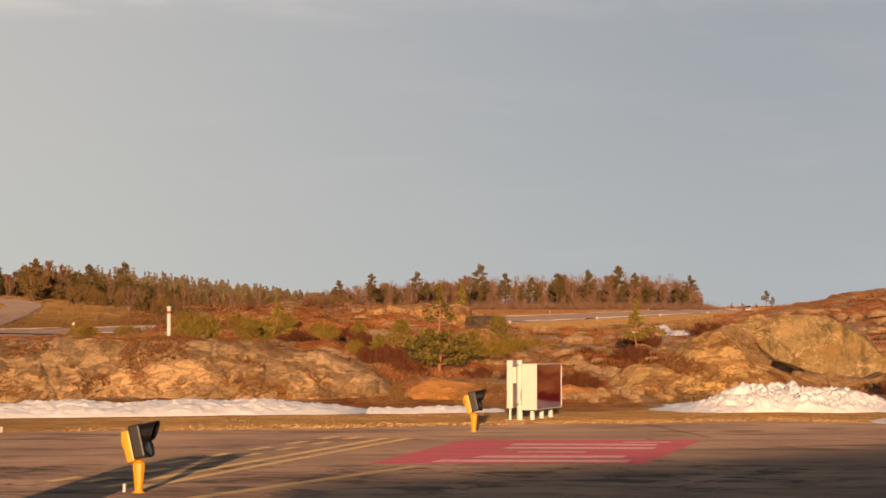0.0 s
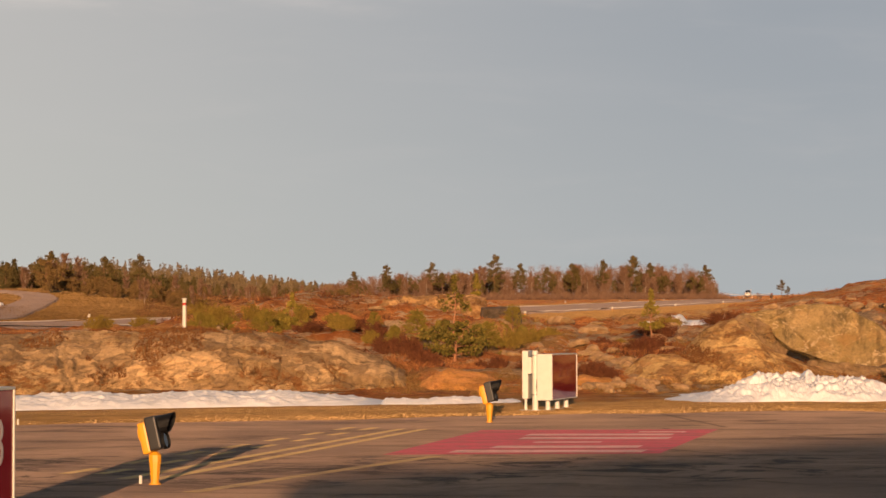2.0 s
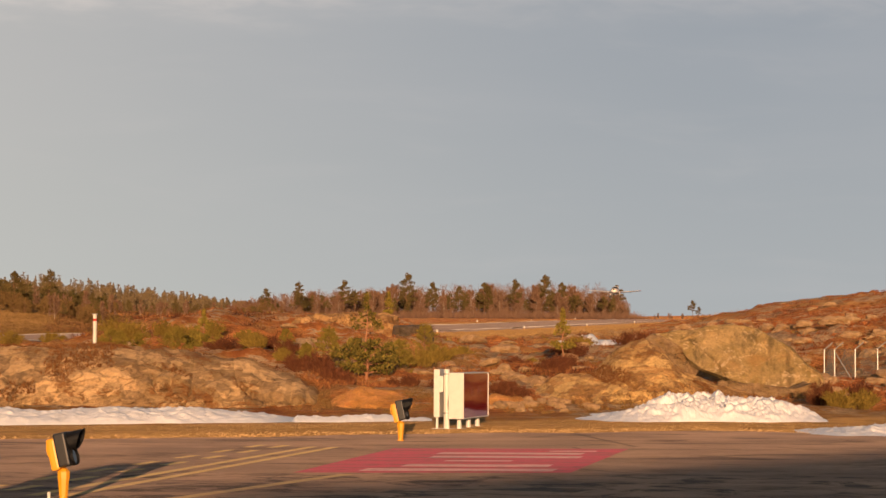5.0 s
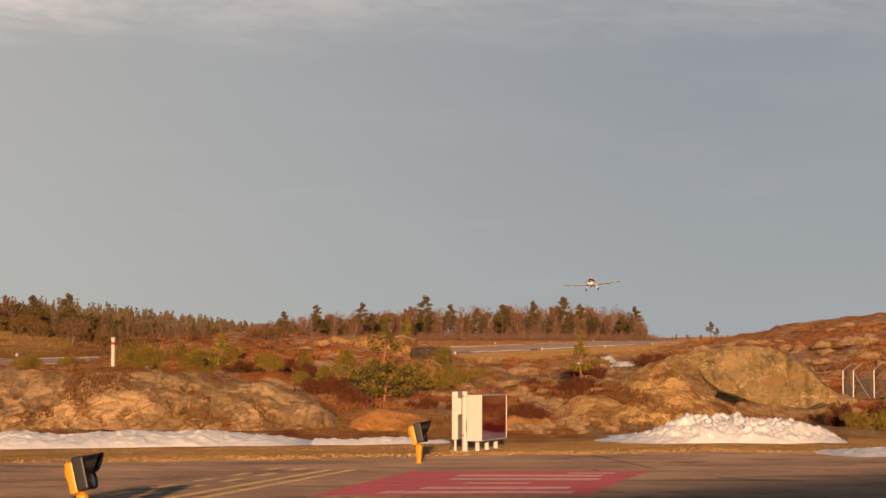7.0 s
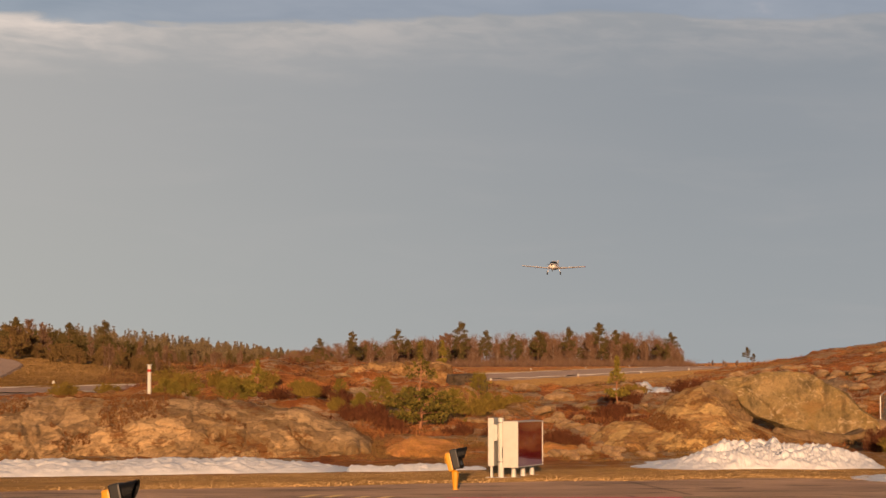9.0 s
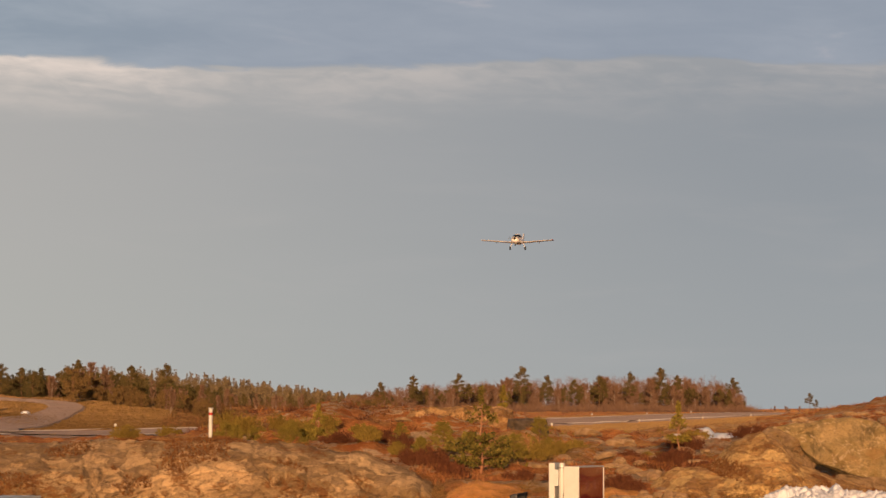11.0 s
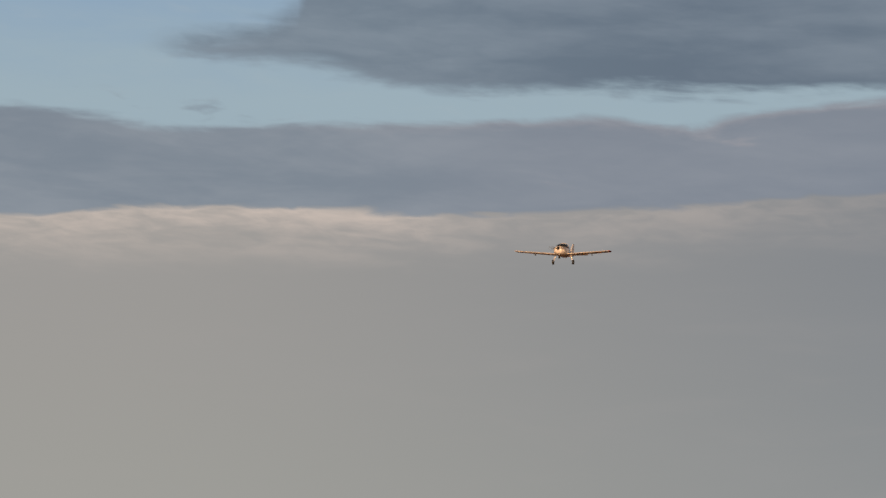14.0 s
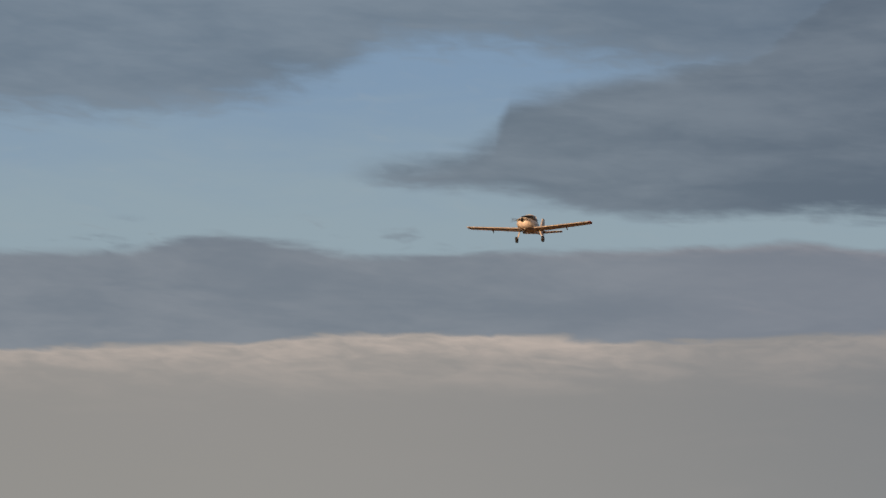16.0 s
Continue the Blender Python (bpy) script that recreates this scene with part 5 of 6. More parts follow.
# between the two woods, and single trees near the ridge
for k in range(95):
    a = rng.uniform(-0.125, -0.03)
    spots.append(((("p", rng.randint(5)) if rng.rand() < 0.6 else ("b", rng.randint(4))), *fan(a, rng.uniform(380, 640)), np.interp(a, (-0.125, -0.08, -0.03), (0.5, 0.34, 0.26)) * rng.uniform(0.6, 1.05), rng.rand() * 360))
for a, hh, d, kind in ((-0.2125, 0.42, 236, "s"), (-0.216, 0.3, 232, "s"), (-0.228, 0.34, 240, "p"), (-0.2205, 0.22, 226, "w"), (-0.235, 0.2, 230, "w"), (-0.244, 0.24, 236, "w"), (-0.2085, 0.18, 232, "w"), (-0.252, 0.3, 240, "p"), (0.158, 0.52, 610, "p"), (0.1535, 0.28, 610, "b"), (0.163, 0.24, 600, "b"), (0.172, 0.3, 590, "b"), (0.182, 0.26, 580, "b"), (0.1925, 0.17, 300, "p"), (0.1608, 0.36, 612, "p"), (0.2005, 0.2, 290, "b")):
    spots.append(((kind, 1), *fan(a, d), hh, 40 * a))
for k in range(50):
    a = rng.uniform(-0.125, -0.025)
    spots.append(((("p", rng.randint(5)) if rng.rand() < 0.5 else ("b", rng.randint(4))), *fan(a, rng.uniform(255, 390)), rng.uniform(0.1, 0.28), rng.rand() * 360))
for k in range(32):
    a = rng.uniform(0.135, 0.205)
    spots.append((("b", rng.randint(4)), *fan(a, rng.uniform(560, 640)), rng.uniform(0.12, 0.26), rng.rand() * 360))
# bushy pines behind the mound, and brush where the two woods meet
for k in range(46):
    a = -0.166 + 0.066 * (k + rng.rand()) / 46
    d = float(np.interp(a, (-0.166, -0.15, -0.135, -0.12, -0.1), (296, 292, 286, 278, 268))) + rng.uniform(0, 26)
    tall = np.interp(a, (-0.166, -0.145, -0.12, -0.1), (0.52, 0.56, 0.54, 0.42)) * rng.uniform(0.72, 1.08)
    spots.append((("w", rng.randint(3)) if rng.rand() < 0.8 else ("b", rng.randint(4)), *fan(a, d), tall, rng.rand() * 360))
for k in range(60):
    a = rng.uniform(-0.11, -0.022)
    d = rng.uniform(300, 430)
    spots.append((("w", rng.randint(3)) if rng.rand() < 0.55 else ("b", rng.randint(4)), *fan(a, d), np.interp(a, (-0.11, -0.07, -0.022), (0.42, 0.26, 0.3)) * rng.uniform(0.6, 1.1), rng.rand() * 360))
for a, d, hh in ((-0.031, 560, 0.86), (-0.024, 575, 0.62), (-0.037, 570, 0.66), (-0.005, 580, 0.78), (0.012, 590, 0.6)):
    spots.append((("w", rng.randint(3)), *fan(a, d), hh, rng.rand() * 360))
plant_out(ALL, spots)


def bare_wood():
    """The wood's uncountable depth: stems and twig haze behind the front trees."""
    g = np.random.RandomState(9)
    chunks = []
    for k in range(700):
        a, d = g.uniform(-0.046, 0.13), g.uniform(688, 780)
        x, y = fan(a, d)
        z = ground_z(x, y)
        h = 10.5 * np.interp(a, (-0.048, -0.02, 0.02, 0.09, 0.118, 0.131), (0.4, 0.75, 0.9, 1.05, 0.95, 0.5)) * g.uniform(0.7, 1.1)
        n = 130
        f = g.uniform(0.03, 0.95, n)
        r = h * 0.17 * (1.1 - f * 0.8) * np.sqrt(g.rand(n))
        b = g.uniform(0, 6.283, n)
        c = np.stack([x + r * np.cos(b), y + r * np.sin(b), z + f * h], 1)
        up = np.stack([0.35 * np.cos(b), 0.35 * np.sin(b), np.ones(n)], 1)
        chunks.append(blades(c, up, h * 0.13, 0.035, g))
        chunks.append(blades(np.array([[x, y, z - 0.2]] * 2), np.array([[0, 0, 6.0]] * 2), h * 0.9, 0.13, g))
    tagged(soup("bare_wood", chunks, M_TWIG), "reddish haze of bare trees deep in the wood", "forest", kind="stuff")


bare_wood()


# woods too deep to count
def far_woods(name, n, seed, a0, a1, d0, d1, tall, mat, label):
    g = np.random.RandomState(seed)
    chunks = []
    for k in range(n):
        a = g.uniform(a0, a1)
        d = g.uniform(d0, d1)
        x, y = fan(a, d)
        z, h = ground_z(x, y), g.choice((5.0, 7.0, 8.5, 10.0, 12.0)) * g.uniform(0.85, 1.1) * np.interp(a, *tall)
        for f in np.linspace(0.05, 1.0, 10):
            chunks.append(clump((x, y, z + h * f), h * 0.16 * (1.08 - f) + 0.1, 12, 0.9, g, 0.9))
    tagged(soup(name, chunks, mat), label, "forest", kind="stuff")


# the far hill's haze lies only in the pale needle colour
far_woods("far_woods", 900, 5, -0.17, -0.03, 760, 1330, ((-0.17, -0.1, -0.04), (1.0, 0.8, 0.45)), M_HAZEDWOOD, "conifer forest on the far hill, haze painted into its needles")
far_woods("deep_forest", 420, 6, -0.272, -0.1, 560, 640, ((-0.27, -0.16, -0.1), (0.72, 0.78, 0.45)), M_SPRUCE, "dense dark spruce forest behind the taxiway")

# young pines on the moor
YOUNG = {("y", k): (lambda k=k: young_pine(100 + k, (1.5, 1.2, 1.7, 0.9)[k])) for k in range(4)}
YSPOTS = []
for px_, py_, s, k in ((-0.14, 64.0, 0.72, 0), (1.81, 63.0, 0.75, 1), (1.62, 68.0, 0.75, 0), (-1.46, 70.0, 0.80, 1), (2.79, 70.0, 0.6, 2), (-0.80, 66.0, 0.70, 3), (-4.72, 78.0, 1.00, 0), (-6.68, 72.0, 0.85, 1), (-6.48, 76.0, 0.90, 0), (-5.39, 74.0, 0.80, 2), (-9.34, 68.0, 0.60, 3), (-2.93, 82.0, 0.90, 1), (-4.24, 80.0, 0.80, 3), (4.39, 82.0, 0.80, 1), (0.57, 74.0, 0.90, 3), (2.10, 60.0, 0.60, 3), (14.83, 66.0, 0.60, 3), (15.70, 68.0, 0.70, 1), (3.40, 78.0, 0.80, 0), (-2.43, 76.0, 0.70, 3), (-5.05, 74.0, 0.95, 1), (-7.05, 72.5, 1.05, 2), (-7.60, 75.0, 0.90, 0), (-6.10, 73.0, 0.65, 3)):
    YSPOTS.append((("y", k), px_, py_, s * 0.95, (px_ * 77) % 360))
plant_out(YOUNG, YSPOTS)


def scrub(name, n, spread, mat, size, width, per, label, keep, seed, up=0.8, loose=0.45):
    """Tufts of stems scattered over a stretch of ground."""
    g = np.random.RandomState(seed)
    (a0, a1), (d0, d1) = spread
    a = g.uniform(a0, a1, n)
    d = d0 * (d1 / d0) ** g.rand(n)
    x, y = a * d, d
    ok = keep(x, y, g)
    x, y = x[ok], y[ok]
    z = height(x, y)
    sc = size * g.uniform(0.5, 1.3, len(x)) * (1 + 0.3 * fbm(x * 0.3, y * 0.3, 8.0, 2))
    cs = np.repeat(np.stack([x, y, z - 0.02], 1), per, 0) + g.normal(0, 1, (len(x) * per, 3)) * np.repeat(sc, per)[:, None] * np.array([loose, loose, 0.05])
    ds = g.normal(0, 1 - up * 0.5, (len(cs), 3)) + np.array([0, 0, up])
    ds /= np.linalg.norm(ds, axis=1)[:, None]
    ln = np.repeat(sc, per)[:, None]
    side = np.cross(ds, g.normal(size=ds.shape))
    side /= np.linalg.norm(side, axis=1)[:, None] + 1e-9
    w = width * g.uniform(0.6, 1.4, (len(cs), 1))
    v = np.stack([cs - side * w, cs + side * w, cs + ds * ln], 1).reshape(-1, 3)
    ob = soup(name, [(v, np.arange(len(v)).reshape(-1, 3))], mat)
    return tagged(ob, label, "plants", kind="stuff")


def tarmac_edge(x):
    return np.minimum(np.maximum(39.2 + 0.46 * x, 26), np.interp(x, (7.0, 9.5, 40), (42.7, 39.6, 37.5)))


def on_moor(x, y, g):
    return (fbm(x * 0.25, y * 0.16, 6.0, 4) > -0.1) & (y > tarmac_edge(x) + 8.0) & (np.abs(x - runway_x(y)) > 28)


scrub("heather", 16000, ((-0.27, 0.26), (54, 175)), M_BUSH, 0.16, 0.012, 18, "rust-brown heather between the rocks", on_moor, 3, 0.5)
scrub("tall_heather", 1900, ((-0.03, 0.2), (49, 85)), M_STRAW, 0.15, 0.005, 60, "tall tan heather and grass in the hollow",
      lambda x, y, g: (fbm(x * 0.35, y * 0.2, 16.0, 3) > 0.15) & (y > tarmac_edge(x) + 7.5), 4, 0.45)
scrub("hillock_heather", 2400, ((-0.275, -0.199), (186, 268)), M_DARKHEATH, 0.42, 0.05, 16, "dark brown scrub on a hillock by the taxiway", lambda x, y, g: x > -90, 31, 0.6)
scrub("slope_heather", 2600, ((-0.125, -0.02), (185, 360)), M_DUSK, 0.5, 0.05, 14, "brown scrub on the slope before the wood", lambda x, y, g: (runway_x(y) - x > 24) & (x > -34 + 0.0 * y), 33, 0.6)
scrub("hill_heather", 15000, ((0.135, 0.27), (75, 270)), M_HILL, 0.20, 0.022, 14, "rusty red heather over the hill", lambda x, y, g: (fbm(x * 0.22, y * 0.12, 51.0, 4) > -0.12) & (x - runway_x(y) > 30), 52, 0.5, 0.9)
scrub("dark_heather", 5200, ((-0.12, 0.27), (58, 230)), M_DARKHEATH, 0.26, 0.016, 22, "dark red heather patches among the boulders", lambda x, y, g: (fbm(x * 0.3, y * 0.13, 71.0, 3) > 0.16) & (np.abs(x - runway_x(y)) > 30), 72, 0.55, 0.8)
scrub("wood_scrub", 4200, ((-0.062, 0.134), (600, 700)), M_TWIG, 2.3, 0.05, 14, "reddish brown thicket at the foot of the wood", lambda x, y, g: np.abs(x - runway_x(y)) > 20, 61, 0.7, 0.4)
scrub("ridge_scrub", 700, ((0.13, 0.2), (560, 640)), M_TWIG, 1.3, 0.05, 14, "low reddish scrub along the ridge", lambda x, y, g: np.abs(x - runway_x(y)) > 20, 63, 0.7, 0.5)
scrub("brown_bush", 150, ((0.196, 0.214), (60, 66)), M_BUSH, 0.5, 0.008, 40, "bare brown bush beside the rock slab", lambda x, y, g: y > 0, 41, 0.6)
scrub("hollow_scrub", 700, ((-0.03, 0.13), (49, 66)), M_BUSH, 0.13, 0.005, 50, "dark red heather tufts in the hollow", lambda x, y, g: (fbm(x * 0.4, y * 0.3, 40.0, 3) > 0.1) & (y > tarmac_edge(x) + 7) & ((x > 2.0) | (y > 56.5)), 37, 0.5)
scrub("moss_scrub", 1700, ((-0.22, 0.22), (60, 150)), M_NEEDLE_YOUNG, 0.22, 0.014, 14, "low yellow-green juniper and moss",
      lambda x, y, g: (fbm(x * 0.3, y * 0.2, 26.0, 3) > 0.25) & (np.abs(x - runway_x(y)) > 30), 6)
scrub("verge_grass", 42000, ((-0.27, 0.27), (34, 50)), M_VERGE, 0.022, 0.012, 18, "dry tan grass on the verge",
      lambda x, y, g: (y > tarmac_edge(x) + 0.05 - 0.3 * g.rand(len(x))) & (y < tarmac_edge(x) + 6), 8, 0.6, 8.0)

scrub("runway_grass", 42000, ((-0.23, 0.2), (140, 480)), M_RUNGRASS, 0.10, 0.03, 6, "dry tan grass along the runway",
      lambda x, y, g: (np.abs(x - runway_x(y)) > 11) & (np.abs(x - runway_x(y)) < np.where(x < runway_x(y), 20, 40) + 8 * g.rand(len(x))), 12, 0.5, 12.0)
scrub("mound_grass", 44000, ((-0.2, -0.09), (190, 340)), M_MOUND, 0.10, 0.03, 6, "short dry grass on the mound",
      lambda x, y, g: ((x + 43) / 20) ** 2 + ((y - 255) / 75) ** 2 < 1.0, 14, 0.5, 12.0)


def bush(x, y, w, h, seed, green):
    """A rounded shrub: woody stems from one foot and a dome of fine twigs or needles."""
    g = np.random.RandomState(seed)
    name, label, group = ("juniper_bush", "yellow-green juniper bush on the moor", "junipers") if green else ("heather_bush", "dark red-brown heather bush between rocks", "heather bushes")
    t = empty(name, pose(x, y, ground_z(x, y) - 0.04), label, "bush", group)
    bm = bmesh.new()
    cs, ds = [], []
    for k in range(16):
        a, out = g.rand() * 6.283, math.sqrt(g.rand())
        tip = Vector((math.cos(a) * out * w * 0.5, math.sin(a) * out * w * 0.35, h * (1 - 0.55 * out * out) * g.uniform(0.7, 1.05)))
        tube(bm, (0.25 * tip.x, 0.25 * tip.y, 0), tip, 0.012, 0.004, 4)
        for q in np.linspace(0.25, 1.0, 9):
            for _ in range(4):
                cs.append(np.array((tip.x * (0.25 + 0.75 * q), tip.y * (0.25 + 0.75 * q), tip.z * q)) + g.normal(0, 0.10, 3) * np.array((w, w * 0.7, h)) * 0.7)
                ds.append((tip.x * 0.8 + g.normal(0, 0.2), tip.y * 0.8, h))
    part("stem", bm, M_BARK, t)
    ds = np.array(ds)
    ds /= np.linalg.norm(ds, axis=1)[:, None]
    cs = np.array(cs)
    cs[:, 2] = np.maximum(cs[:, 2], 0.02)
    soup("foliage", [blades(cs, ds, 0.13, 0.009 if green else 0.007, g, 7)], M_JUNIPER if green else M_DARKHEATH, t)


for k, (x, y, w, h) in enumerate(((-0.95, 63.0, 0.9, 0.55), (-0.40, 59.5, 0.75, 0.6), (-0.05, 57.2, 0.5, 0.45), (-1.45, 69.0, 0.8, 0.5), (3.95, 53.4, 0.75, 0.40), (4.25, 52.2, 0.55, 0.32), (6.2, 63.5, 0.9, 0.5), (6.75, 66.0, 0.9, 0.5),
                                  (0.25, 55.4, 0.5, 0.3), (1.75, 56.4, 0.7, 0.3), (2.6, 54.0, 0.6, 0.28), (-3.3, 70.0, 1.4, 0.35), (-2.2, 72.0, 1.3, 0.4), (-6.3, 74.0, 2.0, 0.3), (11.55, 53.6, 0.7, 0.6), (12.6, 54.2, 0.7, 0.5), (7.3, 70.0, 1.2, 0.5), (5.4, 68.0, 0.9, 0.35), (14.0, 82.0, 2.0, 0.5), (17.5, 95.0, 2.2, 0.5), (20.5, 100.0, 2.4, 0.55), (9.8, 74.0, 1.4, 0.45))):
    bush(x, y, w, h, 200 + k, False)
for k, (x, y, w, h) in enumerate(((-13.0, 92.0, 1.2, 0.6), (-8.5, 88.0, 1.5, 0.9), (-7.6, 86.3, 1.1, 0.8), (-6.6, 86.6, 1.3, 0.7), (-5.7, 86.0, 1.2, 0.75), (-4.7, 87.3, 1.2, 0.7), (-2.35, 68.3, 0.8, 0.45), (-1.5, 66.7, 0.5, 0.35), (2.4, 64.4, 1.0, 0.5), (3.2, 68.0, 0.9, 0.45), (1.9, 66.0, 0.9, 0.45), (11.6, 52.0, 0.7, 0.45), (12.3, 53.0, 0.9, 0.5), (4.0, 72.0, 0.9, 0.4), (6.2, 69.5, 0.7, 0.3), (8.2, 76.0, 1.0, 0.35), (0.2, 70.0, 0.8, 0.4), (-11.0, 90.0, 1.0, 0.5), (-3.3, 88.0, 1.1, 0.5))):
    bush(x, y, w, h, 300 + k, True)


def lone_pine(x, y, h, spread, seed, low, needles):
    """Young pine of some years: reddish stem, open whorls, a wide skirt of boughs and a long leading shoot."""
    g = np.random.RandomState(seed)
    t = empty("lone_pine", pose(x, y, ground_z(x, y) - 0.03), "open-grown young pine with reddish stem and long leader", "tree")
    bm = bmesh.new()
    bend = [Vector((0.02 * h * math.sin(2.2 * k), 0, h * k / 5)) for k in range(6)]
    for k in range(5):
        tube(bm, bend[k], bend[k + 1], h * 0.019 * (1 - k / 5.6), h * 0.019 * (1 - (k + 1) / 5.6), 8)
    stem = part("trunk", bm, M_REDBARK, t)
    chunks, bm = [], bmesh.new()
    for f, ln, nb in ((0.08, 0.8, 6), (0.18, 1.0, 8), (0.28, 0.9, 7), (0.37, 0.6, 4), (0.58, 0.46, 4), (0.67, 0.36, 4), (0.76, 0.16, 3)):
        if f < low:
            continue
        for b in range(nb):
            a = 6.283 * (b + g.rand() * 0.8) / nb
            out = spread * ln * g.uniform(0.65, 1.1)
            root = Vector((0, 0, f * h))
            tip = root + Vector((math.cos(a) * out, math.sin(a) * out, out * g.uniform(0.1, 0.45)))
            limb(bm, root, tip, h * 0.006)
            for q in ((0.55, 0.8, 1.0) if ln > 0.55 else (1.0,)):
                c = root.lerp(tip, q)
                chunks.append(clump(c, 0.07 + 0.025 * h if ln > 0.55 else 0.09, 34 if ln > 0.55 else 22, 0.10, g, 0.6))
    for q in np.linspace(0.84, 1.0, 7):
        chunks.append(clump((0.0, 0, h * q), 0.05, 40, 0.07, g, 1.4))
    part("branch_whorl", bm, M_REDBARK, stem)
    soup("crown", chunks, needles, t)


lone_pine(0.82, 57.4, 2.15, 0.85, 401, 0.0, M_LONEPINE)
lone_pine(6.72, 66.8, 1.68, 0.5, 402, 0.3, M_NEEDLE_YOUNG)
lone_pine(-4.35, 76.5, 1.5, 0.6, 403, 0.0, M_NEEDLE_YOUNG)
lone_pine(2.35, 97.5, 1.3, 0.25, 404, 0.3, M_NEEDLE_YOUNG)

# growth in the hollows of the outcrop
g = np.random.RandomState(17)
pick = OUT[(OUT[:, 2] > 0.3) & (fbm(OUT[:, 0] * 0.7, OUT[:, 1] * 0.5, OUT[:, 2] * 1.4 + 3, 4) > 0.46 - 0.30 * np.exp(-((OUT[:, 0] + 6.6) / 1.9) ** 2) - 0.12 * (OUT[:, 0] < -7))]
pick = pick[g.rand(len(pick)) < 0.22]
more = BANK[(BANK[:, 2] > 0.25) & (BANK[:, 1] < 58) & (fbm(BANK[:, 0] * 1.1 + BANK[:, 2], BANK[:, 1] * 0.4, BANK[:, 2] * 1.4 + 3, 4) > 0.34)]
pick = np.concatenate([pick, more[g.rand(len(more)) < 0.2]])
v = blades(pick - np.array([0, 0, 0.02]), np.tile((0.0, -0.35, 0.8), (len(pick), 1)), 0.09, 0.008, g, 5)
tagged(soup("rock_heather", [v], M_GROWTH), "rusty heather tufts in the outcrop's hollows", "plants", kind="stuff")

# ================= boulders and stones =================
rng = np.random.RandomState(21)


def boulder(x, y, s, squash=0.6, label="pale weathered boulder on the moor", group="boulders on the moor", name="boulder"):
    me = R[rng.randint(len(R))]
    ob = rock(name, me, (x, y, ground_z(x, y) + s * 0.12), (s * rng.uniform(0.9, 1.5), s, s * squash), rng.rand() * 360, (rng.uniform(-12, 12), rng.uniform(-12, 12)), label, "rock", group)
    return ob


for x, y, s in ((-1.41, 72.0, 0.75), (-1.77, 76.0, 0.55), (6.57, 92.0, 0.70), (7.44, 98.0, 0.80), (4.85, 60.0, 0.55), (5.05, 58.0, 0.45), (5.31, 57.0, 0.50), (3.43, 64.0, 0.40), (4.52, 66.0, 0.50), (12.44, 110.0, 0.60), (12.46, 118.0, 0.50), (15.05, 120.0, 0.70), (16.92, 125.0, 0.60), (3.29, 66.0, 0.50), (6.34, 104.0, 0.90), (23.72, 130.0, 1.00), (24.15, 128.0, 0.80), (2.24, 58.0, 0.35), (-2.21, 62.0, 0.30)):
    boulder(x, y, s * 0.72, 0.45)
for k in range(150):
    a, d = rng.uniform(0.15, 0.262), rng.uniform(105, 215)
    boulder(a * d, d, rng.uniform(0.22, 0.75), 0.5)
for k in range(40):
    a, d = rng.uniform(-0.12, 0.15), rng.uniform(72, 150)
    boulder(a * d, d, rng.uniform(0.14, 0.42), 0.34)
for k in range(150):
    a, d = rng.uniform(0.17, 0.262), rng.uniform(68, 125)
    boulder(a * d, d, rng.uniform(0.16, 0.5), 0.55)
for k in range(70):
    a, d = rng.uniform(0.07, 0.155), rng.uniform(54, 70)
    boulder(a * d, d, rng.uniform(0.08, 0.32), 0.55, "broken brown stone on the rocky bank", "stones on the bank", "stone")
for k in range(46):
    a = rng.uniform(0.055, 0.115)
    d = rng.uniform(49.5, 52.5)
    boulder(a * d, d, rng.uniform(0.06, 0.2), 0.7, "small broken stone at the tarmac's edge", "stones by the tarmac", "stone")


# ================= small fixtures =================
def edge_light(x, y):
    s = empty("runway_edge_light", pose(x, y, ground_z(x, y)), "small white runway edge light on a stem", "airport light", "runway edge lights")
    bm = bmesh.new(); tube(bm, (0, 0, 0), (0, 0, 0.25), 0.04, 0.04, 8); part("stem", bm, M_YELLOW, s)
    bm = bmesh.new(); tube(bm, (0, 0, 0.25), (0, 0, 0.34), 0.13, 0.13, 10); tube(bm, (0, 0, 0.34), (0, 0, 0.52), 0.12, 0.07, 10); part("lamp_head", bm, M_WHITE, s)


for k in range(8):
    yy = 150 + 46 * k
    edge_light(runway_x(yy) + 13.2, yy)
    edge_light(runway_x(yy) - 13.2, yy)


def fence_panel_post(x, y, h, brace):
    s = empty("fence_post", pose(x, y, ground_z(x, y), 0, 0, 12), "galvanised fence post with slanting top arm", "fence", "fence posts")
    bm = bmesh.new(); tube(bm, (0, 0, -0.2), (0, 0, h), 0.04, 0.04, 8); part("post", bm, M_GREY, s)
    bm = bmesh.new(); tube(bm, (0, 0, h), (0.45, 0, h + 0.35), 0.03, 0.03, 8); part("top_arm", bm, M_GREY, s)
    if brace:
        bm = bmesh.new(); tube(bm, (0, 0.03, h * 0.95), (brace, 0.03, 0.0), 0.03, 0.03, 8); part("brace", bm, M_GREY, s)


